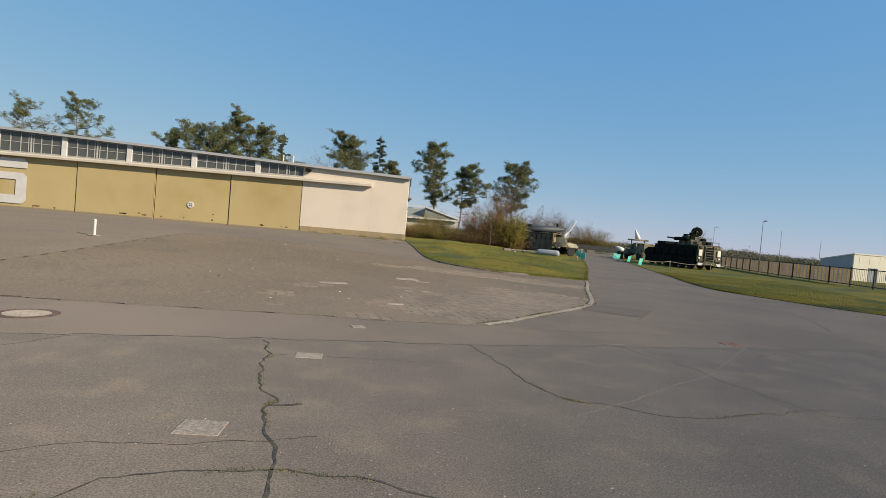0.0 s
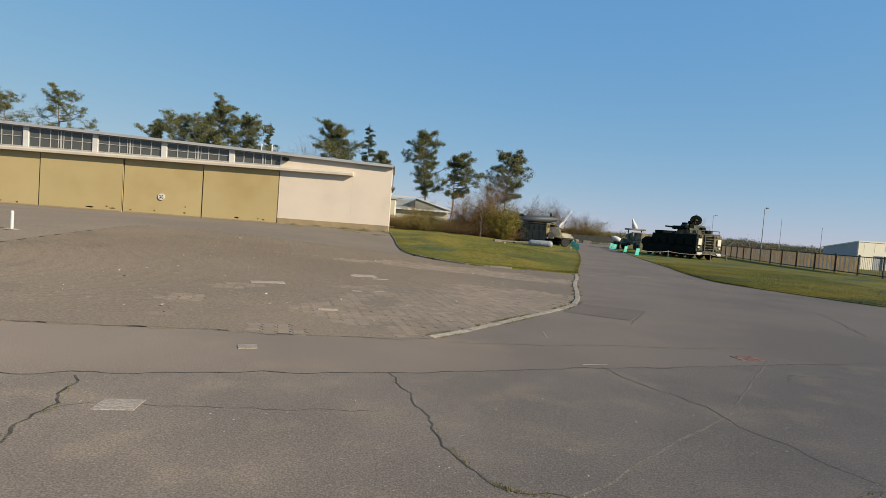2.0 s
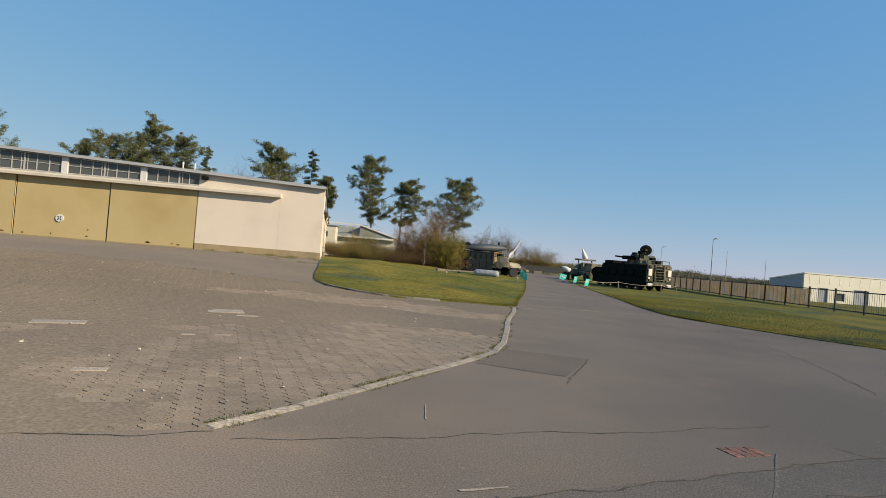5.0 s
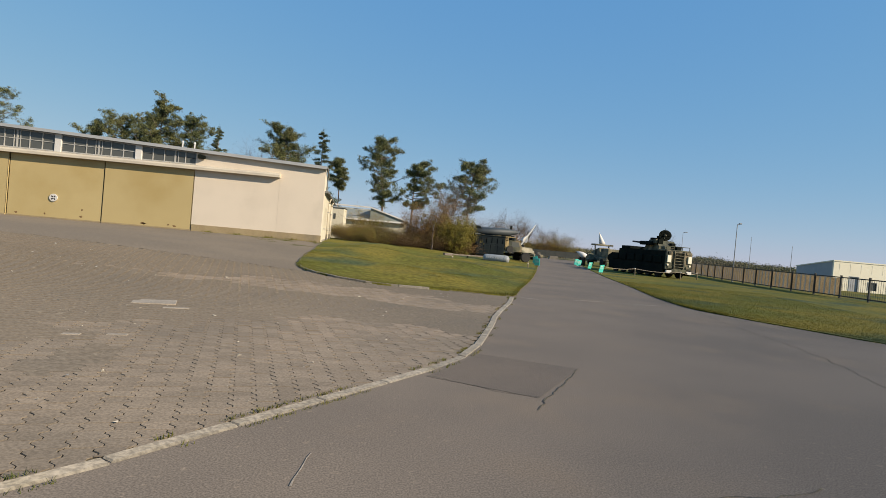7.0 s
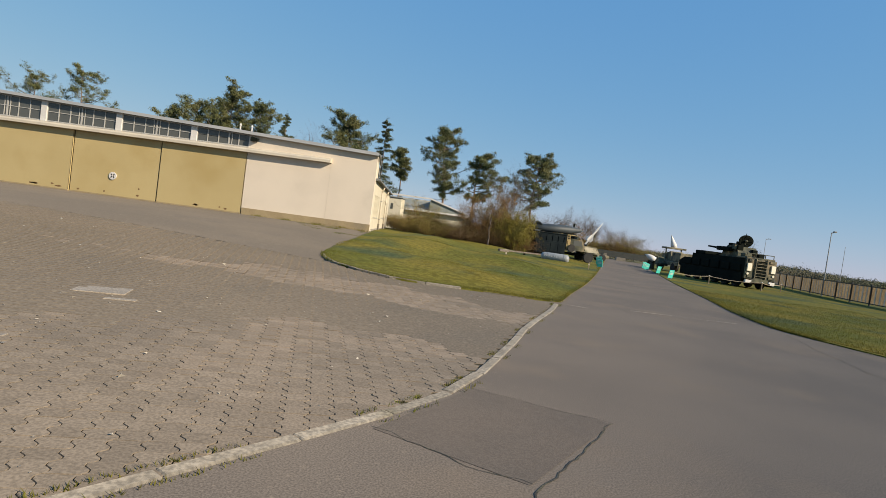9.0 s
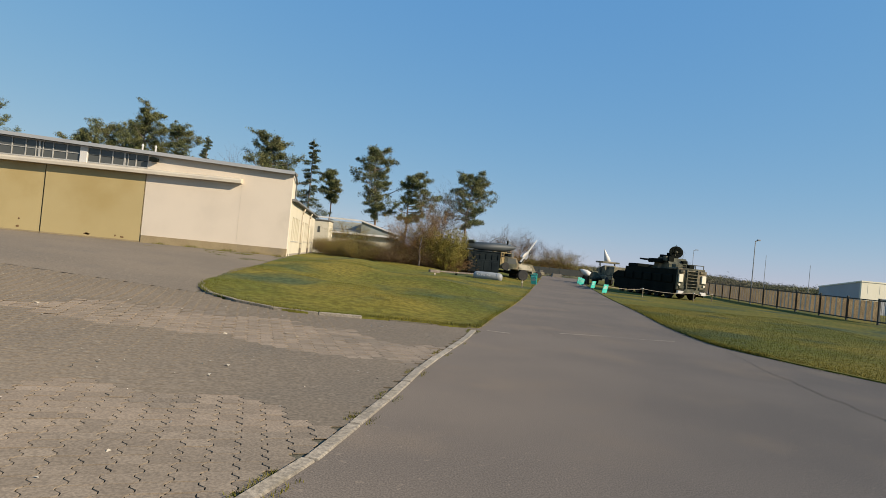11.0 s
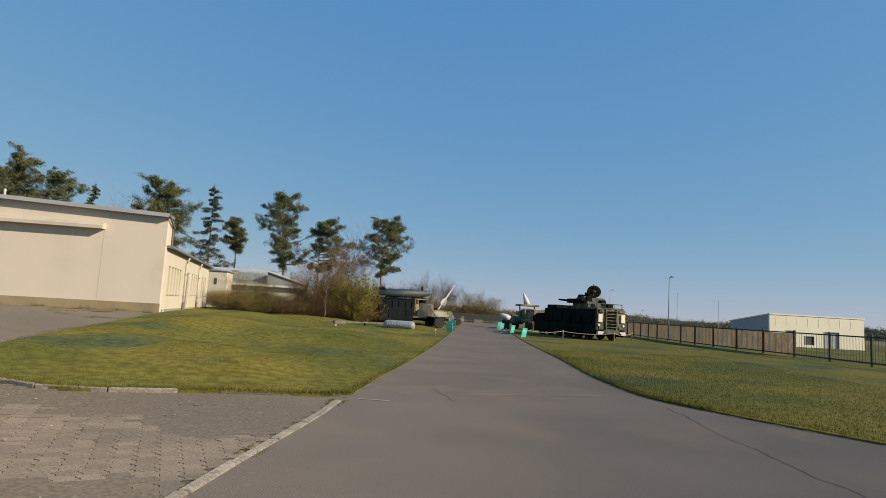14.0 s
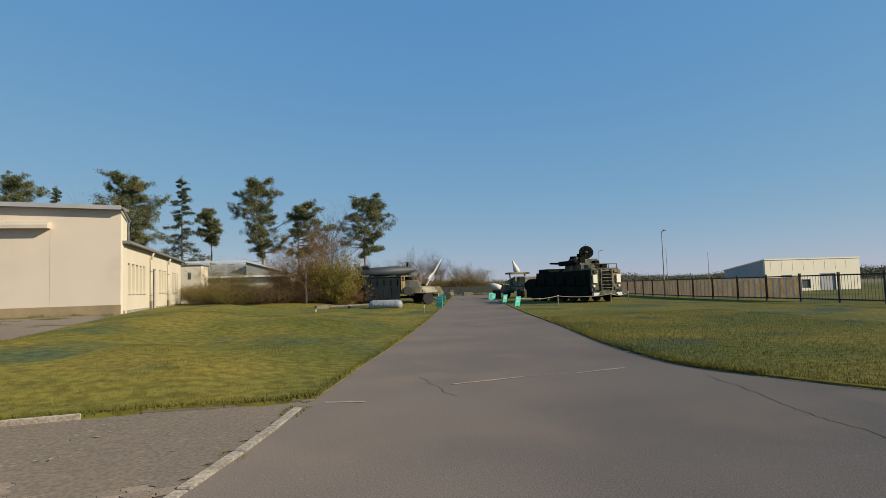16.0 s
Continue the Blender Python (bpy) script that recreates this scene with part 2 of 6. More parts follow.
def glass_material():
    m = bpy.data.materials.new("window_glass")
    m.use_nodes = True
    p = m.node_tree.nodes["Principled BSDF"]
    p.inputs["Base Color"].default_value = (0.085, 0.088, 0.080, 1.0)
    p.inputs["Roughness"].default_value = 0.25
    p.inputs["Specular IOR Level"].default_value = 0.45
    return m


M_GLASS = glass_material()


def mat_material():
    """A thin woven screening mat that lets some sunlight through."""
    m = material("brown_screen_mat", (0.47, 0.40, 0.29), (0.40, 0.34, 0.25), 1.0, 0.95, grain=0.2, grain_scale=12, bump=0.2)
    nt = m.node_tree
    p = nt.nodes["Principled BSDF"]
    through_light = nt.nodes.new("ShaderNodeBsdfTranslucent")
    both = nt.nodes.new("ShaderNodeMixShader")
    both.inputs["Fac"].default_value = 0.68
    nt.links.new(p.inputs["Base Color"].links[0].from_socket, through_light.inputs["Color"])
    nt.links.new(p.outputs["BSDF"], both.inputs[1])
    nt.links.new(through_light.outputs["BSDF"], both.inputs[2])
    nt.links.new(both.outputs["Shader"], nt.nodes["Material Output"].inputs["Surface"])
    return m


M_SCREEN = mat_material()

# ---------------------------------------------------------------- builders


def finish(bm, name, mat, smooth=False):
    me = bpy.data.meshes.new(name)
    bmesh.ops.recalc_face_normals(bm, faces=bm.faces)
    for f in bm.faces:
        f.smooth = smooth
    bm.to_mesh(me)
    bm.free()
    for k in (mat if isinstance(mat, (list, tuple)) else [mat]):
        me.materials.append(k)
    return me


def part(name, bm, mat, parent=None, label="", smooth=False):
    ob = new(name, finish(bm, name, mat, smooth))
    if parent:
        ob.parent = parent
    if label:
        tagged(ob, label)
    return ob


def thing(name, label, category, group="", m=None):
    ob = new(name)
    ob.empty_display_size = 0.2
    if m is not None:
        ob.matrix_basis = m
    return tagged(ob, label, category, group)


def structure(name, bm, mat, label="", category="", smooth=False):
    ob = new(name, finish(bm, name, mat, smooth))
    return tagged(ob, label, category, kind="structure")


def box(bm, a, b, bevel=0.0, m=None):
    """A box from corner a to corner b, with its edges rounded off by bevel, moved by m."""
    t = Matrix.Translation([(p + q) / 2 for p, q in zip(a, b)]) @ Matrix.Diagonal([abs(q - p) for p, q in zip(a, b)] + [1])
    r = bmesh.ops.create_cube(bm, size=1.0, matrix=t)
    vs = r["verts"]
    if bevel:
        es = list({e for v in vs for e in v.link_edges})
        r = bmesh.ops.bevel(bm, geom=es, offset=bevel, segments=1, affect='EDGES', profile=0.5)
        vs = list({v for f in r["faces"] for v in f.verts} | {v for v in vs if v.is_valid})
    if m is not None:
        bmesh.ops.transform(bm, matrix=m, verts=vs)
    return vs


def tube(bm, a, b, r0, r1=None, seg=8, caps=True):
    """A round bar from a to b, tapering from r0 to r1."""
    a, b = Vector(a), Vector(b)
    r1 = r0 if r1 is None else r1
    q = (b - a).to_track_quat('Z', 'Y').to_matrix().to_4x4()
    m = Matrix.Translation((a + b) / 2) @ q
    bmesh.ops.create_cone(bm, cap_ends=caps, segments=seg, radius1=r0, radius2=max(r1, 1e-4), depth=(b - a).length, matrix=m)


def lathe(bm, profile, seg=16, m=None):
    """A body of revolution about the x axis from (x, radius) pairs."""
    rings = []
    for x, r in profile:
        rings.append([bm.verts.new((x, max(r, 1e-4) * math.cos(2 * math.pi * k / seg), max(r, 1e-4) * math.sin(2 * math.pi * k / seg))) for k in range(seg)])
    for p, q in zip(rings, rings[1:]):
        for k in range(seg):
            bm.faces.new((p[k], p[(k + 1) % seg], q[(k + 1) % seg], q[k]))
    bm.faces.new(rings[0])
    bm.faces.new(rings[-1])
    if m is not None:
        bmesh.ops.transform(bm, matrix=m, verts=[v for r in rings for v in r])


def prism(bm, outline, y0, y1, m=None):
    """The outline of (x, z) pairs drawn out from y0 to y1."""
    a = [bm.verts.new((x, y0, z)) for x, z in outline]
    b = [bm.verts.new((x, y1, z)) for x, z in outline]
    bm.faces.new(a)
    bm.faces.new(b)
    n = len(a)
    for k in range(n):
        bm.faces.new((a[k], a[(k + 1) % n], b[(k + 1) % n], b[k]))
    if m is not None:
        bmesh.ops.transform(bm, matrix=m, verts=a + b)


# ---------------------------------------------------------------- terrain
ROAD_YAW = radians(14.2)
EDGE = Vector((7.33, 25.97))


def ease(a):
    a = min(max(a, 0.0), 1.0)
    return a * a * (3 - 2 * a)


def height(x, y):
    """The ground rises gently from the road towards the hangar."""
    u = (EDGE.x - x) * math.cos(ROAD_YAW) + (y - EDGE.y) * math.sin(ROAD_YAW)
    return 0.68 * ease(u / 17) * ease((y - 10) / 16)


def hummock(x, y):
    """The uneven swell of the west lawn, dying out at its edges."""
    swell = 0.34 * noise.noise(Vector((x * 0.22, y * 0.16, 3.1))) + 0.10 * noise.noise(Vector((x * 0.6, y * 0.5, 1.3))) + 0.12
    return swell * ease((y - 25.2) / 2.5) * ease((EDGE.x + (y - EDGE.y) * 0.26 - x) / 3.0) * ease((x + 1.5) / 2.5)


def sheet(name, outline, lift, mat, label, category, step=1.5, skirt=0.0, wave=None):
    """A piece of ground within the outline, following the terrain."""
    bm = bmesh.new()
    vs = [bm.verts.new((x, y, 0)) for x, y in outline]
    for tri in tessellate_polygon([[Vector((x, y, 0)) for x, y in outline]]):
        bm.faces.new([vs[k] for k in tri])
    xs, ys = [p[0] for p in outline], [p[1] for p in outline]
    for axis, lo, hi in ((0, min(xs), max(xs)), (1, min(ys), max(ys))):
        k = math.floor(lo / step) + 1
        while k * step < hi:
            co, no = Vector((0, 0, 0)), Vector((0, 0, 0))
            co[axis], no[axis] = k * step, 1
            bmesh.ops.bisect_plane(bm, geom=bm.verts[:] + bm.edges[:] + bm.faces[:], plane_co=co, plane_no=no, dist=1e-5)
            k += 1
    for v in bm.verts:
        v.co.z = height(v.co.x, v.co.y) + lift
        if wave and not v.is_boundary:
            v.co.z += wave(v.co.x, v.co.y)
    if skirt:
        es = [e for e in bm.edges if e.is_boundary]
        r = bmesh.ops.extrude_edge_only(bm, edges=es)
        for v in [g for g in r["geom"] if isinstance(g, bmesh.types.BMVert)]:
            v.co.z -= skirt
    ob = structure(name, bm, mat, label, category, smooth=True)
    for f in ob.data.polygons:
        f.use_smooth = abs(f.normal.z) > 0.7
    ob.data.set_sharp_from_angle(angle=radians(40))
    return ob


def smooth_line(pts, n=6):
    """A smooth line through the points (Catmull-Rom)."""
    p = [Vector(q) for q in pts]
    p = [2 * p[0] - p[1]] + p + [2 * p[-1] - p[-2]]
    out = []
    for a, b, c, d in zip(p, p[1:], p[2:], p[3:]):
        for k in range(n):
            t = k / n
            out.append(0.5 * ((2 * b) + (c - a) * t + (2 * a - 5 * b + 4 * c - d) * t * t + (3 * b - a - 3 * c + d) * t * t * t))
    out.append(p[-2])
    return [tuple(v) for v in out]


def along(pts, step):
    """Points at even steps along a line."""
    out, left = [Vector(pts[0])], step
    for a, b in zip(pts, pts[1:]):
        a, b = Vector(a), Vector(b)
        d = (b - a).length
        s = left
        while s <= d:
            out.append(a + (b - a) * s / d)
            s += step
        left = s - d
    return out


# the kerb between paving and asphalt, from its end by the seam to the lawn
KERB = smooth_line([(1.2, 10.45), (1.95, 11.4), (2.63, 12.4), (3.57, 13.73), (4.3, 14.87), (4.74, 15.85), (5.0, 16.8), (5.36, 18.2), (5.74, 19.85), (6.09, 21.15), (6.65, 23.05), (7.03, 24.6), (7.27, 25.35)])
# the lawn beside the hangar: its edge from the kerb along the paving to the hangar's corner
LAWN_EDGE = smooth_line([(7.27, 25.35), (6.6, 25.1), (5.4, 25.1), (4.1, 24.75), (3.0, 24.5), (1.95, 24.8), (0.95, 25.5), (0.25, 26.9), (-0.25, 30.0), (-0.75, 35.8), (-1.3, 41.5), (-1.7, 46.4)])
ROAD_LEFT = smooth_line([(7.27, 25.35), (8.25, 28.9), (9.85, 34.4), (12.4, 44.0), (16.4, 59.8), (20.5, 76.0), (28.0, 106.0)])
ROAD_RIGHT = smooth_line([(33.2, 100.0), (24.6, 72.0), (19.6, 53.0), (17.6, 45.0), (15.55, 36.0), (14.2, 30.6), (13.68, 27.8), (13.52, 26.0), (13.85, 24.6), (14.27, 23.4), (14.8, 22.2), (15.7, 20.4), (18.3, 18.2), (26.0, 15.5), (60.0, 8.0)])

ground_bm = bmesh.new()
rings = [0, 15, 30, 45, 60, 80, 110, 160, 260, 500, 1000, 2500]
cx, cy, seg = 0.0, 35.0, 72
prev = [ground_bm.verts.new((cx, cy, -0.35))]
for r in rings[1:]:
    ring = []
    for k in range(seg):
        a = 2 * math.pi * k / seg
        x, y = cx + r * math.cos(a), cy + r * math.sin(a)
        ring.append(ground_bm.verts.new((x, y, (height(x, y) - 0.35) if r < 100 else (0.30 if y > 100 and x < 0 else -0.06))))
    for k in range(seg):
        if len(prev) == 1:
            ground_bm.faces.new((prev[0], ring[k], ring[(k + 1) % seg]))
        else:
            ground_bm.faces.new((prev[k], ring[k], ring[(k + 1) % seg], prev[(k + 1) % seg]))
    prev = ring
structure("ground", ground_bm, M_FIELD, "rough grass plain reaching out to the horizon", "ground", smooth=True)

SEAM = [(1.2, 10.35), (-0.3, 10.05), (-1.6, 9.98), (-8, 9.2), (-40, 5.2)]
sheet("road", ROAD_LEFT[::-1] + KERB[-2::-1] + SEAM[1:] + [(-40, -14), (60, -14)] + ROAD_RIGHT[::-1][:-1] + [(33.2, 100)], 0.0, M_ASPHALT,
      "worn grey asphalt road widening into a cracked apron", "road", 3.0)
sheet("paving_bed", KERB + LAWN_EDGE[1:] + [(-1.7, 46.75), (-60, 46.75), (-60, 2.6)] + SEAM[::-1], -0.012, M_JOINT,
      "sandy joints under the brown paving of the hangar apron", "paving", 1.5)
LAWN_L = ROAD_LEFT[:-1] + [(28, 104), (-60, 104), (-60, 66.6), (-3.75, 66.4), (-2.0, 46.9)] + LAWN_EDGE[:0:-1]
sheet("lawn_west", LAWN_L, 0.045, M_LAWN, "patchy green and yellow lawn rising to the hangar", "lawn", 0.75, 0.2, hummock)
sheet("lawn_east", ROAD_RIGHT + [(90, 8), (90, 110), (40, 110)], 0.03, M_LAWN, "flat mown lawn along the dark steel fence", "lawn", 2.5, 0.2)

# ---------------------------------------------------------------- hangar
FRONT = 46.7          # the front wall's plane
CORNER = -1.9         # its corner
BASE = 0.68           # ground level at the hangar
DOOR_END = -10.45
JOINTS = [-10.45, -16.22, -22.2, -28.45, -34.6, -40.8]


def roof_z(x):
    """Upper edge of the low-pitched roof along the front."""
    return 5.74 + 0.036 * (CORNER - x) if x > -46 else 5.74 + 0.036 * (CORNER + 46) - 0.036 * (-46 - x)


bm = bmesh.new()
prism(bm, [(DOOR_END, BASE - 0.4), (CORNER, BASE - 0.4), (CORNER, roof_z(CORNER)), (DOOR_END, roof_z(DOOR_END))], FRONT, FRONT + 0.35)
structure("wall_front", bm, M_CREAM, "smooth cream rendered wall beside the hangar doors", "wall")
bm = bmesh.new()
box(bm, (DOOR_END + 0.02, FRONT - 0.05, BASE - 0.3), (CORNER + 0.03, FRONT - 0.002, 1.12), 0.01)
structure("plinth", bm, M_PLINTH, "low ochre-brown plinth along the cream wall", "plinth")
bm = bmesh.new()
box(bm, (-4.893, FRONT - 0.006, BASE + 0.45), (-4.883, FRONT - 0.002, 4.74))
structure("wall_joint", bm, M_BEAM, "narrow vertical joint strip on the cream wall", "trim")

# the side wall: a tall return, then the lower annex wall drawing back slightly
bm = bmesh.new()
box(bm, (CORNER - 0.35, FRONT + 0.35, BASE - 0.4), (CORNER, 47.6, 4.0))
prism(bm, [(FRONT + 0.35, 4.0), (47.6, 4.0), (47.6, 5.2), (FRONT + 0.35, roof_z(CORNER) - 0.13)], CORNER - 0.35, CORNER, Matrix(((0, 1, 0, 0), (1, 0, 0, 0), (0, 0, 1, 0), (0, 0, 0, 1))))
box(bm, (-8.6, 47.3, 3.9), (CORNER - 0.35, 47.6, 5.2))
structure("wall_return", bm, M_CREAM_SIDE, "cream painted side wall at the hangar's corner", "wall")
ANNEX = Matrix.Translation((CORNER + 0.01, FRONT + 0.36, 0)) @ Matrix.Rotation(radians(90 + 5.1), 4, 'Z')
ANNEX_LEN = 19.0
ANNEX_TOP = 4.05
# openings along the annex wall: start, end, sill, head
OPENINGS = [(0.94 + 0.91 * k, 0.94 + 0.91 * k + 0.58, BASE + 0.95, 3.14) for k in range(5)] + [(7.45, 8.45, BASE, 3.1)] + \
           [(9.5 + 0.98 * k, 9.5 + 0.98 * k + 0.58, BASE + 1.0, 3.12) for k in range(4)] + [(14.8 + 1.04 * k, 15.38 + 1.04 * k, BASE + 1.0, 3.12) for k in range(3)]
bm = bmesh.new()
edges = sorted({0.0, ANNEX_LEN} | {round(v, 3) for o in OPENINGS for v in o[:2]})
for a, b in zip(edges, edges[1:]):
    hole = next((o for o in OPENINGS if abs(o[0] - a) < 0.01), None)
    if hole:
        box(bm, (a, 0, hole[3]), (b, 0.3, ANNEX_TOP))
        if hole[2] > BASE + 0.1:
            box(bm, (a, 0, BASE - 0.4), (b, 0.3, hole[2]))
    else:
        box(bm, (a, 0, BASE - 0.4), (b, 0.3, ANNEX_TOP))
bmesh.ops.transform(bm, matrix=ANNEX, verts=bm.verts)
structure("wall_annex", bm, M_CREAM_SIDE, "cream painted annex wall with narrow tall windows", "wall")
bm = bmesh.new()
box(bm, (0, -0.02, BASE - 0.3), (7.4, -0.001, BASE + 0.14))
box(bm, (8.5, -0.02, BASE - 0.3), (ANNEX_LEN, -0.001, BASE + 0.14))
bmesh.ops.transform(bm, matrix=ANNEX, verts=bm.verts)
structure("annex_plinth", bm, M_KERB, "grey plinth strip along the annex wall", "plinth")
for k, (a, b, z0, z1) in enumerate(OPENINGS):
    if z0 <= BASE + 0.1:
        ob = tagged(new("annex_door"), "dark closed annex door with a plain leaf", "door", kind="structure")
        ob.matrix_basis = ANNEX
        bm = bmesh.new()
        box(bm, (a + 0.06, 0.12, z0), (b - 0.06, 0.17, z1 - 0.06), 0.006)
        part("door_leaf", bm, M_DARKBOX, ob)
        bm = bmesh.new()
        box(bm, (a, 0.06, z0), (a + 0.06, 0.2, z1))
        box(bm, (b - 0.06, 0.06, z0), (b, 0.2, z1))
        box(bm, (a + 0.06, 0.06, z1 - 0.06), (b - 0.06, 0.2, z1))
        part("door_frame", bm, M_WINFRAME, ob)
        continue
    ob = tagged(new("annex_window"), "narrow white-framed annex window in a deep reveal", "window", kind="structure")
    ob.matrix_basis = ANNEX
    bm = bmesh.new()
    for x0, x1, q0, q1 in ((a, a + 0.05, z0, z1), (b - 0.05, b, z0, z1), (a + 0.05, b - 0.05, z0, z0 + 0.06), (a + 0.05, b - 0.05, z1 - 0.06, z1), (a + 0.05, b - 0.05, (z0 + z1) / 2 + 0.2, (z0 + z1) / 2 + 0.24)):
        box(bm, (x0, 0.16, q0), (x1, 0.22, q1))
    part("window_frame", bm, M_WINFRAME, ob)
    bm = bmesh.new()
    box(bm, (a + 0.04, 0.185, z0 + 0.05), (b - 0.04, 0.195, z1 - 0.05))
    part("pane", bm, M_GLASS, ob)
    bm = bmesh.new()
    box(bm, (a - 0.03, -0.05, z0 - 0.05), (b + 0.03, -0.001, z0 - 0.002))
    part("window_sill", bm, M_WINFRAME, ob)
bm = bmesh.new()
prism(bm, [(-0.15, ANNEX_TOP - 0.02), (ANNEX_LEN + 0.3, ANNEX_TOP - 0.02), (ANNEX_LEN + 0.3, ANNEX_TOP + 0.12), (-0.15, ANNEX_TOP + 0.12)], -0.16, 0.3)
prism(bm, [(0.3, ANNEX_TOP + 0.12), (ANNEX_LEN + 0.3, ANNEX_TOP + 0.12), (ANNEX_LEN + 0.3, ANNEX_TOP + 0.16), (0.3, ANNEX_TOP + 0.16)], -0.2, 4.0)
bmesh.ops.transform(bm, matrix=ANNEX, verts=bm.verts)
structure("annex_roof", bm, M_ROOF, "dark overhanging felt roof of the annex", "roof")
for x in (6.4, 12.5):
    ob = thing("downpipe", "cream painted downpipe on the annex wall", "downpipe", "annex downpipes", ANNEX)
    bm = bmesh.new()
    tube(bm, (x, -0.09, BASE - 0.05), (x, -0.09, ANNEX_TOP - 0.45), 0.055, seg=10)
    tube(bm, (x, -0.09, ANNEX_TOP - 0.45), (x, -0.22, ANNEX_TOP - 0.04), 0.055, seg=10)
    part("pipe", bm, M_BEAM, ob, smooth=True)
    for z in (1.5, 2.9):
        bm = bmesh.new()
        box(bm, (x - 0.075, -0.16, z), (x + 0.075, 0.0, z + 0.04))
        part("bracket", bm, M_STEEL, ob)
    bm = bmesh.new()
    tube(bm, (x, -0.09, BASE - 0.1), (x, -0.09, BASE + 0.5), 0.07, seg=10)
    part("standpipe", bm, M_KERB, ob)
bm = bmesh.new()
tube(bm, (-0.1, -0.24, ANNEX_TOP + 0.03), (ANNEX_LEN + 0.3, -0.24, ANNEX_TOP + 0.03), 0.07, seg=8)
bmesh.ops.transform(bm, matrix=ANNEX, verts=bm.verts)
structure("annex_gutter", bm, M_ROOF, "dark rain gutter along the annex eaves", "gutter")

# doors
for k, (b, a) in enumerate(zip(JOINTS, JOINTS[1:])):
    back_set = 0.06 if k % 2 else 0.0
    ob = tagged(new("door_%d" % (k + 1)), "tall ochre-painted sliding hangar door, closed and stained", "door", kind="structure")
    bm = bmesh.new()
    box(bm, (a + 0.03, FRONT + back_set, BASE - 0.02), (b - 0.03, FRONT + back_set + 0.1, 4.74), 0.012)
    part("door_leaf", bm, M_DOOR, ob)
    bm = bmesh.new()
    box(bm, (a + 0.03, FRONT + back_set - 0.03, BASE), (b - 0.03, FRONT + back_set - 0.001, BASE + 0.09), 0.006)
    part("bottom_rail", bm, M_PLINTH, ob)
    bm = bmesh.new()
    box(bm, (b - 0.045, FRONT + back_set - 0.012, BASE + 0.1), (b - 0.03, FRONT + back_set - 0.001, 4.7))
    part("edge_strip", bm, M_GAP, ob)
    rng = random.Random(40 + k)
    for _ in range(4):
        x, z, w = rng.uniform(a + 0.5, b - 0.5), BASE + rng.uniform(0.15, 0.75), rng.uniform(0.05, 0.16)
        if rng.random() < 0.3:
            w, z = w * 4, BASE + 0.22
        bm = bmesh.new()
        pts = [(x + w * math.cos(q) * rng.uniform(0.6, 1.1), z + 0.07 * math.sin(q) * rng.uniform(0.5, 1.2)) for q in [i * math.pi / 5 for i in range(10)]]
        prism(bm, pts, FRONT + back_set - 0.004, FRONT + back_set - 0.0005)
        part("rust_spot", bm, M_RUST, ob)
bm = bmesh.new()
box(bm, (-48, FRONT + 0.2, BASE - 0.4), (DOOR_END, FRONT + 0.3, 4.95))
structure("door_backing", bm, M_GAP, "dark rebate behind the sliding doors", "wall")
bm = bmesh.new()
box(bm, (-48, FRONT - 0.1, BASE - 0.25), (DOOR_END - 0.02, FRONT + 0.2, BASE - 0.02), 0.01)
structure("door_sill", bm, M_PLINTH, "stained concrete sill under the hangar doors", "sill")
bm = bmesh.new()
prism(bm, [(FRONT + 0.1 - 0.0, 4.74), (FRONT - 0.42, 4.74), (FRONT - 0.42, 4.9), (FRONT - 0.36, 4.98), (FRONT - 0.1, 5.05), (FRONT + 0.1, 5.05)], -48, -4.85,
      Matrix(((0, 1, 0, 0), (1, 0, 0, 0), (0, 0, 1, 0), (0, 0, 0, 1))))
structure("door_rail_housing", bm, M_BEAM, "long cream sheet housing above the sliding doors", "trim")

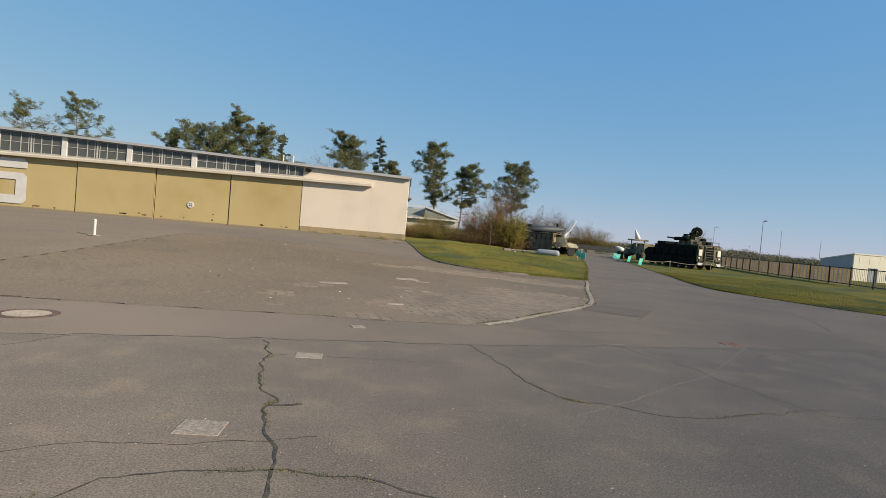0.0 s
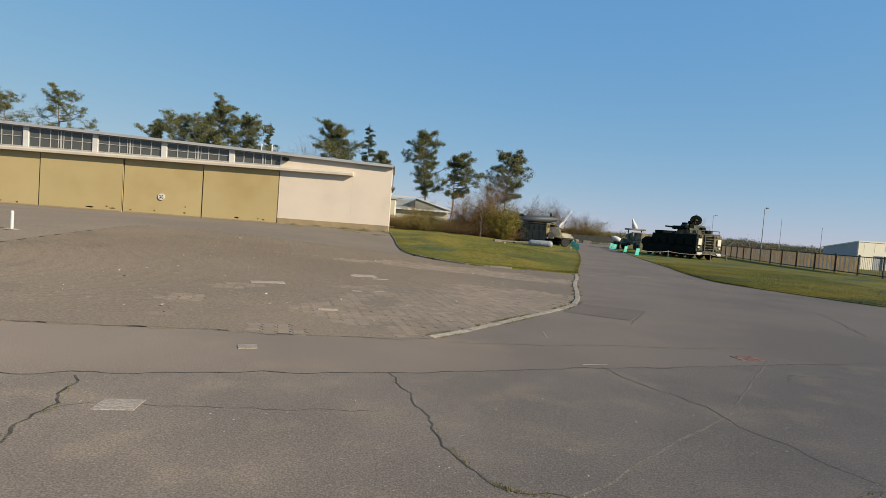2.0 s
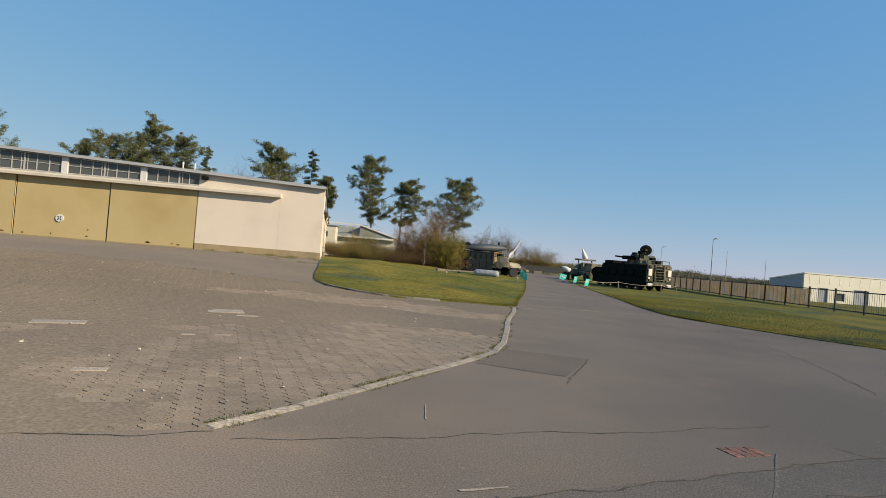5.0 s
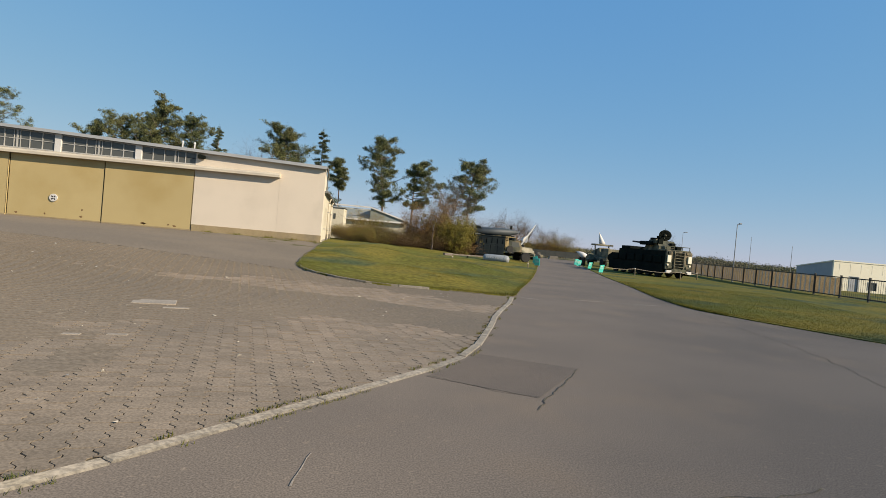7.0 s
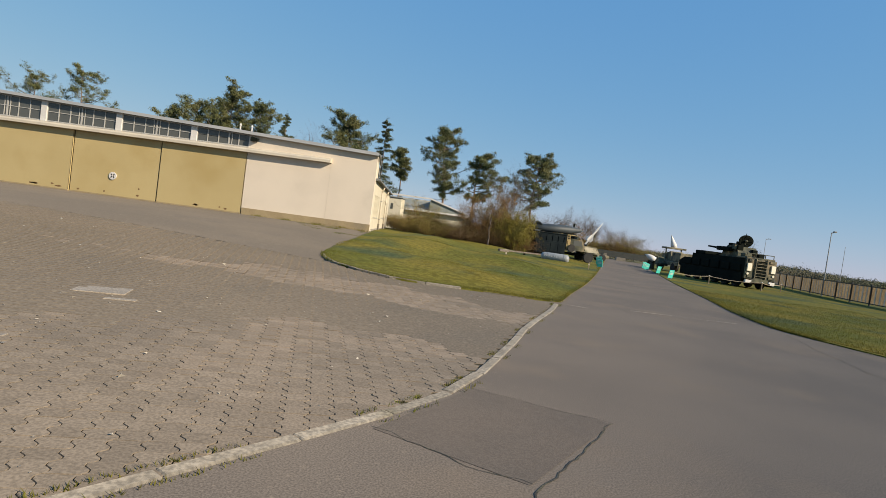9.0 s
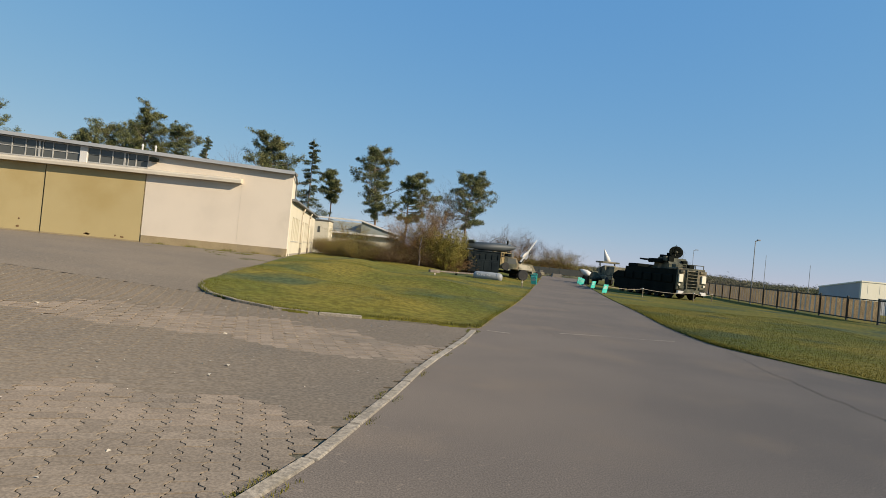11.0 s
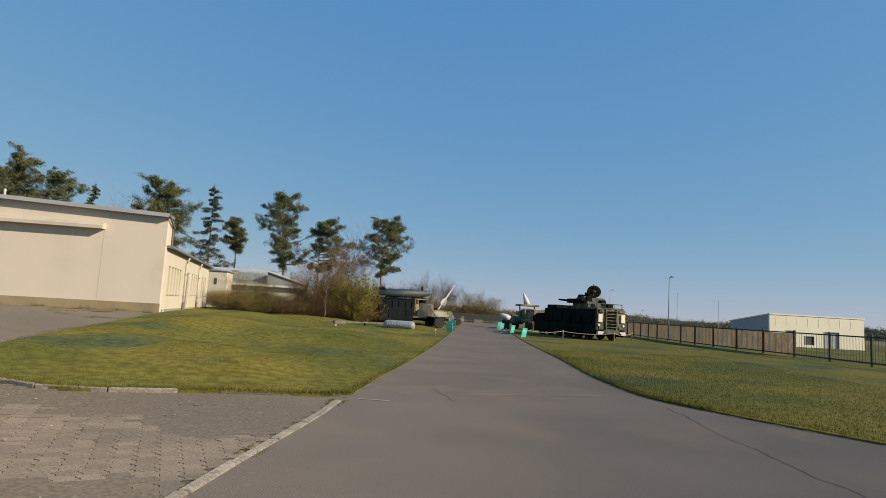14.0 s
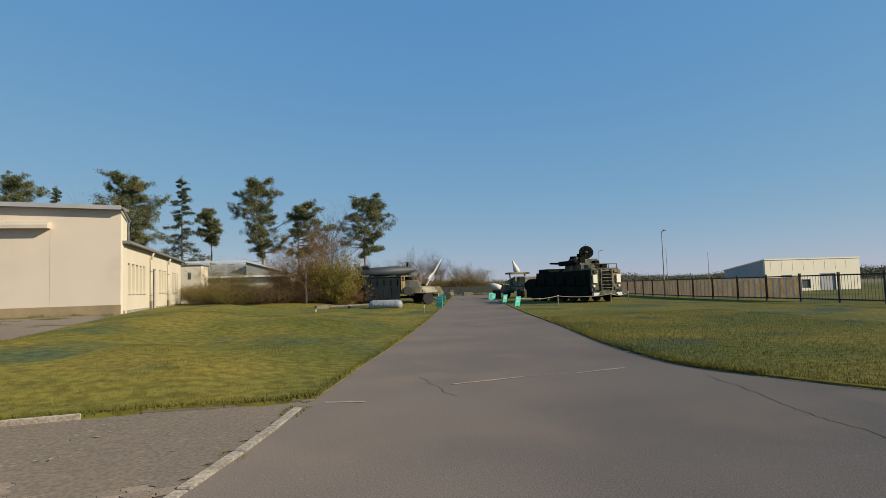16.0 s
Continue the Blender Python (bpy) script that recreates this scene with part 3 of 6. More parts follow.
# clerestory windows between white posts
POSTS = [-14.15, -19.25, -24.4, -29.55, -34.85, -40.1]
bays = [(DOOR_END, POSTS[0])] + list(zip(POSTS, POSTS[1:]))
for k, x in enumerate(POSTS):
    bm = bmesh.new()
    box(bm, (x - 0.21, FRONT - 0.06, 5.05), (x + 0.21, FRONT + 0.3, roof_z(x) - 0.14), 0.015)
    structure("window_post", bm, M_WHITE, "white painted post between clerestory windows", "post")
for k, (b, a) in enumerate(bays):
    x0, x1 = a + 0.21, b - (0.21 if k else 0.0)
    top0, top1, z0 = roof_z(x0) - 0.15, roof_z(x1) - 0.15, 5.07
    ob = tagged(new("window_%d" % (k + 1)), "wide clerestory window with a grid of dusty panes", "window", kind="structure")
    w = x1 - x0

    def top(x):
        return top0 + (top1 - top0) * (x - x0) / w

    cuts = [i / 6 for i in range(7)] if k else [0, 0.2, 0.41, 0.61, 0.8, 1.0]
    bm = bmesh.new()
    prism(bm, [(x0, z0), (x1, z0), (x1, z0 + 0.07), (x0, z0 + 0.07)], FRONT, FRONT + 0.08)
    prism(bm, [(x0, top0 - 0.07), (x1, top1 - 0.07), (x1, top1), (x0, top0)], FRONT, FRONT + 0.08)
    part("window_frame", bm, M_WINFRAME, ob)
    for i, c in enumerate(cuts):
        x = x0 + w * c
        hw = 0.05 if (k and i == 3) or (not k and i == 3) else 0.028
        bm = bmesh.new()
        prism(bm, [(x - hw, z0 + 0.07), (x + hw, z0 + 0.07), (x + hw, top(x) - 0.07), (x - hw, top(x) - 0.07)], FRONT + 0.006, FRONT + 0.075)
        part("mullion", bm, M_WINFRAME, ob)
        if i == 3:
            for off in (-0.2, 0.2) if k else (0.2,):
                bm = bmesh.new()
                prism(bm, [(x + off - 0.02, z0 + 0.07), (x + off + 0.02, z0 + 0.07), (x + off + 0.02, top(x) - 0.07), (x + off - 0.02, top(x) - 0.07)], FRONT + 0.006, FRONT + 0.075)
                part("mullion", bm, M_WINFRAME, ob)
    if k:
        bm = bmesh.new()
        prism(bm, [(x0, (z0 + top0) / 2 - 0.02), (x1, (z0 + top1) / 2 - 0.02), (x1, (z0 + top1) / 2 + 0.02), (x0, (z0 + top0) / 2 + 0.02)], FRONT + 0.004, FRONT + 0.07)
        part("transom", bm, M_WINFRAME, ob)
    for i, (p, q) in enumerate(zip(cuts, cuts[1:])):
        for low in (0, 1):
            xa, xb = x0 + w * p + 0.03, x0 + w * q - 0.03
            za = [(z0 + 0.08, (z0 + top(x)) / 2 - 0.015) if low else ((z0 + top(x)) / 2 + 0.015, top(x) - 0.08) for x in (xa, xb)]
            bm = bmesh.new()
            tilt = random.Random(k * 50 + i * 2 + low).uniform(-0.006, 0.006)
            prism(bm, [(xa, za[0][0]), (xb, za[1][0]), (xb, za[1][1]), (xa, za[0][1])], FRONT + 0.04 + tilt, FRONT + 0.05 + tilt)
            part("pane", bm, M_GLASS, ob)
# near-black slab: the darkness of the unlit hall is put into its colour
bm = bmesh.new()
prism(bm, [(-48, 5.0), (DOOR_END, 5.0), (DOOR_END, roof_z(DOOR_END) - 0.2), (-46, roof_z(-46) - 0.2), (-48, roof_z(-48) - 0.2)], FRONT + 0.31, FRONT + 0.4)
structure("clerestory_backing", bm, M_DARK, "near-black slab standing for the unlit hall behind the clerestory windows", "wall")

# roof
bm = bmesh.new()
prism(bm, [(-8.5, roof_z(-8.5) - 0.13), (-8.5, roof_z(-8.5) + 0.02), (-46, roof_z(-46) + 0.02), (-90, roof_z(-90) + 0.02), (-90, roof_z(-90) - 0.13), (-46, roof_z(-46) - 0.13)], FRONT - 0.3, FRONT + 14.5)
prism(bm, [(CORNER + 0.08, roof_z(CORNER) - 0.13), (CORNER + 0.08, roof_z(CORNER) + 0.02), (-8.5, roof_z(-8.5) + 0.02), (-8.5, roof_z(-8.5) - 0.13)], FRONT - 0.3, 47.6)
structure("hangar_roof", bm, M_ROOF, "low-pitched felt roof of the hangar", "roof")
bm = bmesh.new()
prism(bm, [(CORNER + 0.1, roof_z(CORNER + 0.1) - 0.15), (CORNER + 0.1, roof_z(CORNER + 0.1) + 0.05), (-46, roof_z(-46) + 0.05), (-90, roof_z(-90) + 0.05), (-90, roof_z(-90) - 0.15), (-46, roof_z(-46) - 0.15)], FRONT - 0.34, FRONT - 0.302)
structure("roof_fascia", bm, M_METAL, "grey sheet-metal fascia along the roof edge", "fascia")
bm = bmesh.new()
box(bm, (-8.9, 47.7, 3.9), (-8.6, FRONT + 14.2, roof_z(-8.6) - 0.13))
box(bm, (-90, FRONT + 14.2, BASE - 0.4), (-8.6, FRONT + 14.5, roof_z(-8.6) - 0.14))
box(bm, (-8.6, FRONT + 14.2, BASE - 0.4), (-3.2, FRONT + 14.5, ANNEX_TOP))
structure("wall_upper", bm, M_CREAM_SIDE, "cream upper wall of the hangar above the annex", "wall")
bm = bmesh.new()
box(bm, (-90, FRONT, BASE - 0.4), (-48, FRONT + 0.35, 7.2))
structure("wall_front_far", bm, M_CREAM, "cream front wall past the hangar doors", "wall")
bm = bmesh.new()
tube(bm, (CORNER + 0.14, FRONT - 0.3, 5.68), (CORNER + 0.1, FRONT + 0.95, 5.16), 0.06, seg=8)
tube(bm, (CORNER + 0.06, FRONT + 0.92, 4.1), (CORNER + 0.06, FRONT + 0.92, 5.2), 0.035, seg=8)
structure("hangar_gutter", bm, M_ROOF, "dark gutter and pipe at the hangar's eaves", "gutter")

# number on the door, a squared-off 6
num = tagged(new("door_number"), "large white painted number 6 on the ochre door", "number")
num.location = (-35.65, FRONT - 0.012, 0.98)
num.scale = (1, 1, 0.93)
bm = bmesh.new()
for shape in ([(0.3, 0), (3.0, 0), (3.3, 0.3), (3.3, 0.72), (0, 0.72), (0, 0.3)], [(0, 0.72), (0.85, 0.72), (0.85, 3.05), (0, 3.05)], [(2.45, 0.72), (3.3, 0.72), (3.3, 2.05), (2.45, 2.05)],
              [(0.85, 2.05), (3.3, 2.05), (3.3, 2.35), (3.0, 2.65), (0.85, 2.65)], [(0, 3.05), (3.3, 3.05), (3.3, 3.57), (3.0, 3.87), (0.3, 3.87), (0, 3.57)]):
    prism(bm, shape, -0.004, 0.004)
part("digit", bm, M_WHITE, num)

roundel = thing("roundel_plate", "round white plate with a dark cross on the door", "sign", m=pose(-19.3, FRONT + 0.05, 2.05))
bm = bmesh.new()
tube(bm, (0, 0, 0), (0, -0.06, 0), 0.25, seg=28)
part("disc", bm, M_WHITE, roundel)
for k in range(4):
    bm = bmesh.new()
    a = radians(45 + 90 * k)
    m = pose(0, -0.064, 0) @ Matrix.Rotation(a, 4, 'Y')
    box(bm, (0.05, -0.002, -0.035), (0.17, 0.003, 0.035), m=m)
    part("cross_arm", bm, M_OLIVE, roundel)

lamp = thing("wall_lamp", "small dark floodlight fixed under the roof edge", "lamp", m=pose(-10.05, FRONT, 5.62))
bm = bmesh.new()
prism(bm, [(-0.22, -0.12), (0.22, -0.12), (0.22, 0.08), (-0.1, 0.16), (-0.22, 0.12)], -0.3, -0.06)
part("housing", bm, M_OLIVE, lamp)
bm = bmesh.new()
box(bm, (-0.04, -0.08, -0.04), (0.04, 0.0, 0.04))
part("bracket", bm, M_STEEL, lamp)
for x in (-13.2, -12.3):
    vent = thing("roof_vent", "thin white vent pipe on the roof", "vent", "roof vents", pose(x - 0.6, 53.0, roof_z(x) - 0.05))
    bm = bmesh.new()
    tube(bm, (0, 0, 0), (0, 0, 1.15), 0.06, seg=8)
    part("pipe", bm, M_WHITE, vent)
    bm = bmesh.new()
    tube(bm, (0, 0, 1.15), (0, 0, 1.3), 0.1, 0.04, seg=8)
    part("cap", bm, M_WHITE, vent)

# ---------------------------------------------------------------- things beside the road


def on_ground(x, y, yaw=0.0, lift=0.0):
    return pose(x, y, height(x, y) + 0.04 + lift, 0, 0, yaw)


def wheel(parent, x, y, r, w):
    """A wheel with tyre, rim and hub, its axle along y."""
    bm = bmesh.new()
    lathe(bm, [(-w / 2, r * 0.62), (-w / 2, r * 0.9), (-w * 0.36, r), (w * 0.36, r), (w / 2, r * 0.9), (w / 2, r * 0.62)], 20,
          Matrix.Translation((x, y, r)) @ Matrix.Rotation(radians(90), 4, 'Z'))
    tyre = part("wheel", bm, M_TYRE, parent)
    bm = bmesh.new()
    lathe(bm, [(-w * 0.42, r * 0.61), (-w * 0.3, r * 0.3), (w * 0.3, r * 0.3), (w * 0.42, r * 0.61)], 16,
          Matrix.Translation((x, y, r)) @ Matrix.Rotation(radians(90), 4, 'Z'))
    rim = part("rim", bm, M_CAMO, tyre)
    return tyre


# long grey tank on the grass
tank = thing("drop_tank", "light grey cylindrical tank lying on low cradles in the grass", "tank", m=on_ground(11.35, 53.2, -22, -0.06))
bm = bmesh.new()
lathe(bm, [(-1.12, 0.02), (-1.1, 0.16), (-1.02, 0.27), (-0.85, 0.315), (0.8, 0.315), (0.93, 0.28), (1.02, 0.17), (1.05, 0.02)], 24, pose(0, 0, 0.42))
part("body", bm, M_POD, tank, smooth=True)
for x in (-0.7, 0.5):
    bm = bmesh.new()
    prism(bm, [(x - 0.08, 0.0), (x + 0.08, 0.0), (x + 0.08, 0.16), (x - 0.08, 0.16)], -0.3, 0.3)
    part("cradle", bm, M_OLIVE, tank)
for x in (-0.6, 0.65):
    bm = bmesh.new()
    lathe(bm, [(x, 0.322), (x + 0.04, 0.322)], 24, pose(0, 0, 0.42))
    part("band", bm, M_STEEL, tank)
for k, (x, w, tall) in enumerate(((-1.05, 0.08, 0.26), (-0.88, 0.16, 0.2), (-0.62, 0.1, 0.26), (-0.4, 0.2, 0.16), (-0.08, 0.09, 0.24), (0.1, 0.22, 0.14))):
    bm = bmesh.new()
    box(bm, (x * 0.75, -0.316, 0.44), (x * 0.75 + w * 0.7, -0.27, 0.44 + tall * 0.5))
    part("marking", bm, M_WHITE, tank, "white illegible stencilled bar")

# truck with dark box body and two missiles, left of the road
truck = thing("missile_truck", "camouflaged launcher truck with two blue-grey missiles on a dark body", "truck", m=on_ground(13.1, 62.3, 12))
bm = bmesh.new()
box(bm, (-2.45, -0.45, 0.55), (3.1, 0.45, 0.74), 0.03)
part("chassis", bm, M_OLIVE, truck)
bm = bmesh.new()
box(bm, (-3.0, -1.2, 0.55), (0.0, 1.2, 2.2), 0.06)
box(bm, (-2.9, -1.28, 0.42), (-0.05, -1.2, 1.55), 0.02)
for k in range(4):
    box(bm, (-2.85 + 0.7 * k, -1.31, 0.62), (-2.25 + 0.7 * k, -1.28, 1.4), 0.015)
box(bm, (-3.05, -1.25, 2.2), (0.05, -1.15, 2.3), 0.02)
box(bm, (-3.05, 1.15, 2.2), (0.05, 1.25, 2.3), 0.02)
for k in range(5):
    box(bm, (-2.4 + 0.55 * k, -1.26, 1.55), (-2.32 + 0.55 * k, -1.2, 2.05))
part("box_body", bm, M_DARKBOX, truck, "dark blue-green box body")
bm = bmesh.new()
prism(bm, [(0.45, 0.95), (1.85, 0.95), (1.85, 1.4), (1.6, 1.95), (0.5, 2.0)], -1.1, 1.1)
cab = part("cab", bm, M_CAMO, truck, "green and sand camouflaged cab")
bm = bmesh.new()
prism(bm, [(1.86, 0.85), (3.1, 0.85), (3.1, 1.35), (1.86, 1.5)], -0.8, 0.8)
for s in (-1, 1):
    prism(bm, [(1.86, 0.95), (3.15, 0.95), (3.15, 1.12), (2.85, 1.2), (1.95, 1.2)], s * 0.8, s * 1.1)
part("bonnet", bm, M_CAB, truck)
bm = bmesh.new()
box(bm, (3.15, -1.15, 0.65), (3.28, 1.15, 0.85), 0.03)
part("bumper", bm, M_CAB, truck)
for s in (-1, 1):
    bm = bmesh.new()
    tube(bm, (3.1, s * 0.95, 1.05), (3.17, s * 0.95, 1.05), 0.1, seg=12)
    part("headlight", bm, M_LAMP_WHITE, truck)
bm = bmesh.new()
prism(bm, [(1.87, 1.45), (1.9, 1.45), (1.68, 1.88), (1.65, 1.88)], -0.95, 0.95)
part("windscreen", bm, M_GLASS, cab)
bm = bmesh.new()
prism(bm, [(0.75, 1.4), (1.6, 1.4), (1.5, 1.85), (0.75, 1.85)], -1.115, -1.102)
part("side_window", bm, M_GLASS, cab)
for x in (-1.9, -0.8, 2.35):
    for s in (-0.95, 0.95):
        wheel(truck, x, s, 0.48, 0.3)
for x in (-2.2, -0.4):
    bm = bmesh.new()
    for s in (-0.55, 0.55):
        tube(bm, (x, s, 2.05), (x + 0.15, s, 2.32), 0.06)
    box(bm, (x - 0.05, -0.8, 2.2), (x + 0.25, 0.8, 2.32), 0.02)
    part("launch_cradle", bm, M_CAMO, truck)
for s in (-0.55, 0.55):
    bm = bmesh.new()
    lathe(bm, [(-2.7, 0.2), (-2.65, 0.33), (0.85, 0.34), (0.9, 0.30), (1.3, 0.27), (1.7, 0.17), (2.0, 0.02)], 20, pose(-0.3, s, 2.70 + 0.08 * (s > 0), 0, -3, 0))
    mis = part("missile", bm, M_BLUEGREY, truck, "blue-grey missile body", smooth=True)
    for a in range(4):
        bm = bmesh.new()
        prism(bm, [(-2.7, 0.25), (-1.9, 0.25), (-2.25, 0.62), (-2.65, 0.62)], -0.015, 0.015, pose(-0.3, s, 2.68, 45 + 90 * a, 0, 0))
        part("fin", bm, M_BLUEGREY, mis)
bm = bmesh.new()
for x in (0.1, 0.36):
    tube(bm, (x, -1.12, 0.9), (x, -1.12, 2.3), 0.04)
    tube(bm, (x, 1.12, 0.9), (x, 1.12, 2.3), 0.04)
tube(bm, (0.1, -1.12, 2.28), (1.0, -1.12, 2.28), 0.04)
tube(bm, (0.1, 1.12, 2.28), (1.0, 1.12, 2.28), 0.04)
box(bm, (0.2, -0.4, 2.24), (0.9, 0.4, 2.5), 0.04)
box(bm, (0.16, -1.15, 1.0), (0.44, -0.5, 1.9), 0.03)
for z in (1.15, 1.45, 1.75, 2.05):
    tube(bm, (0.1, -1.12, z), (0.36, -1.12, z), 0.022, seg=6)
part("rack", bm, M_RACK, truck)
for k, (x, y, w, z0, z1) in enumerate(((0.75, -0.95, 0.35, 2.0, 2.35), (1.15, -0.5, 0.3, 1.97, 2.3), (1.0, 0.1, 0.45, 1.97, 2.45), (0.5, 0.55, 0.4, 2.0, 2.5), (2.0, -0.55, 0.3, 1.46, 1.66))):
    bm = bmesh.new()
    box(bm, (x, y, z0), (x + w, y + w * 0.9, z1), 0.04)
    part("stowage", bm, M_CAMO_PALE if k % 2 else M_DARKBOX, truck, "strapped stowage bundle")
bm = bmesh.new()
tube(bm, (0.55, -1.2, 1.15), (0.55, -1.32, 1.15), 0.34, seg=18)
part("spare_wheel", bm, M_TYRE, truck)
bm = bmesh.new()
tube(bm, (1.5, 1.15, 0.7), (1.5, 1.15, 3.45), 0.09)
part("mast", bm, M_OLIVE, truck)

# white missile on a raised launcher
launcher = thing("missile_launcher", "slender white missile raised on a camouflaged launcher", "missile", m=on_ground(19.2, 79.5, 8))
bm = bmesh.new()
box(bm, (-2.2, -0.9, 0.35), (2.4, 0.9, 0.75), 0.06)
prism(bm, [(-1.2, 0.75), (1.4, 0.75), (0.9, 1.5), (-0.6, 1.6)], -0.5, 0.5)
part("turntable", bm, M_CAMO_PALE, launcher)
tilt = pose(-0.5, 0, 1.35, 0, -57, 0)
bm = bmesh.new()
box(bm, (-0.3, -0.12, -0.16), (2.0, 0.12, 0.0), 0.02, tilt)
part("rail", bm, M_CAMO, launcher)
bm = bmesh.new()
lathe(bm, [(0.1, 0.08), (0.3, 0.1), (2.7, 0.1), (3.3, 0.06), (3.75, 0.01)], 14, tilt @ pose(0, 0, 0.15))
rocket = part("missile", bm, M_WHITE, launcher, "white missile body", smooth=True)
for a in range(4):
    bm = bmesh.new()
    prism(bm, [(0.9, 0.08), (1.9, 0.08), (1.35, 0.45), (0.95, 0.45)], -0.012, 0.012, tilt @ pose(0, 0, 0.15, 45 + 90 * a))
    part("fin", bm, M_WHITE, rocket)
for x in (-1.6, 1.6):
    for s in (-0.95, 0.95):
        wheel(launcher, x, s, 0.4, 0.24)

# anti-aircraft vehicle on the lawn right of the road: rear towards the walk
veh = thing("radar_vehicle", "dark camouflaged anti-aircraft vehicle with a radar turret behind a rope", "military vehicle", m=on_ground(26.6, 60.4, 97))
bm = bmesh.new()
prism(bm, [(-5.6, 0.7), (3.8, 0.7), (4.6, 1.1), (4.6, 1.5), (3.7, 1.85), (2.4, 1.85), (2.3, 2.3), (-5.6, 2.3)], -1.25, 1.25)
part("hull", bm, M_OLIVE, veh, "dark olive armoured hull")
bm = bmesh.new()
box(bm, (-5.45, 1.25, 0.28), (4.1, 1.33, 1.15), 0.02)
box(bm, (-5.45, -1.33, 0.28), (4.1, -1.25, 1.15), 0.02)
for k in range(6):
    box(bm, (-5.2 + 1.5 * k, 1.25, 1.25), (-4.1 + 1.5 * k, 1.36, 1.85), 0.03)
box(bm, (0.6, -1.0, 2.3), (2.2, 1.1, 2.6), 0.05)
part("side_skirt", bm, M_OLIVE, veh)
for x in (-4.4, -2.9, -1.4, 0.1, 1.6, 3.1):
    for s in (-1.0, 1.0):
        wheel(veh, x, s, 0.45, 0.36)
bm = bmesh.new()
box(bm, (-5.75, -1.25, 0.75), (-5.6, 1.25, 2.3), 0.03)
rear = part("rear_panel", bm, M_CAMO, veh, "dark camouflaged rear panel")
for k in range(8):
    bm = bmesh.new()
    box(bm, (-5.84, -0.35, 0.95 + 0.17 * k), (-5.755, 0.4, 1.03 + 0.17 * k))
    part("grille_slat", bm, M_OLIVE, rear)
for s in (-1, 1):
    bm = bmesh.new()
    box(bm, (-5.86, s * 0.98 - 0.18, 1.35), (-5.755, s * 0.98 + 0.18, 1.95), 0.02)
    part("stowage_box", bm, M_HALL, rear, "pale sand stowage box")
    bm = bmesh.new()
    box(bm, (-5.9, s * 0.95 - 0.25, 0.42), (-5.7, s * 0.95 + 0.25, 0.68), 0.02)
    part("bumper_end", bm, M_WHITE, rear, "white painted bumper end")
    bm = bmesh.new()
    tube(bm, (-5.755, s * 1.05, 1.15), (-5.82, s * 1.05, 1.15), 0.09, seg=10)
    part("tail_light", bm, M_LAMP_WHITE, rear)
for s in (-0.42, 0.47):
    bm = bmesh.new()
    box(bm, (-5.87, s - 0.04, 0.85), (-5.755, s + 0.04, 2.35), 0.012)
    part("ladder_rail", bm, M_CAMO_PALE, rear, "sand-coloured ladder rail")
for k in range(6):
    bm = bmesh.new()
    tube(bm, (-5.86, -0.38, 1.0 + 0.24 * k), (-5.86, 0.43, 1.0 + 0.24 * k), 0.028, seg=8)
    part("rung", bm, M_CAMO_PALE, rear)
for s in (-1, 1):
    for z in (0.85, 2.08):
        bm = bmesh.new()
        box(bm, (-5.82, s * 0.86 - 0.2, z), (-5.755, s * 0.86 + 0.2, z + 0.2), 0.015)
        part("hatch", bm, M_CAMO, rear)
    bm = bmesh.new()
    tube(bm, (-5.78, s * 0.72, 0.5), (-5.98, s * 0.72, 0.5), 0.06, seg=10)
    part("tow_hook", bm, M_OLIVE, rear)
bm = bmesh.new()
box(bm, (-5.85, -0.7, 0.5), (-5.7, 0.7, 0.78), 0.03)
part("tow_beam", bm, M_CAMO, veh)
bm = bmesh.new()
box(bm, (-5.6, -1.2, 2.3), (-4.4, 1.2, 2.44), 0.03)
for s in (-1.1, -0.4, 0.4, 1.1):
    tube(bm, (-5.5, s, 2.4), (-5.5, s, 2.75), 0.03)
tube(bm, (-5.5, -1.1, 2.72), (-5.5, 1.1, 2.72), 0.03)
part("rear_rack", bm, M_CAMO, veh)
bm = bmesh.new()
prism(bm, [(-3.9, 2.3), (-1.5, 2.3), (-1.7, 2.75), (-2.3, 3.25), (-3.5, 3.2), (-3.9, 2.7)], -0.85, 0.85)
turret = part("turret", bm, M_CAMO, veh, "mottled green turret")
for s in (-1, 1):
    bm = bmesh.new()
    box(bm, (-3.2, s * 1.02 - 0.17, 2.75), (-1.2, s * 1.02 + 0.17, 3.1), 0.06)
    tube(bm, (-1.25, s * 1.02, 2.95), (0.3, s * 1.02, 3.03), 0.09, 0.07, 10)
    part("launch_tube", bm, M_OLIVE, turret)
for k, (x, y, w, d, z0, z1) in enumerate(((-2.6, 0.3, 0.5, 0.4, 3.2, 3.45), (-3.0, -0.5, 0.35, 0.3, 3.2, 3.5), (-3.75, 0.35, 0.3, 0.5, 2.7, 3.3), (-1.9, -0.2, 0.4, 0.5, 2.9, 3.15),
                                           (-3.95, -0.75, 0.35, 0.45, 2.6, 3.05), (-3.6, 0.75, 0.4, 0.3, 2.9, 3.3), (-4.6, -0.95, 0.5, 0.5, 2.44, 2.78), (-4.9, 0.3, 0.6, 0.6, 2.44, 2.7), (-3.1, 0.15, 0.3, 0.35, 3.2, 3.62))):
    bm = bmesh.new()
    box(bm, (x, y, z0), (x + w, y + d, z1), 0.04)
    part("equipment_box", bm, M_CAMO_PALE if k == 1 else (M_CAMO if k % 2 else M_OLIVE), turret)
bm = bmesh.new()
tube(bm, (-3.2, 0, 3.15), (-3.2, 0, 3.7), 0.16, 0.12, 10)
part("mast", bm, M_CAMO, turret)
bm = bmesh.new()
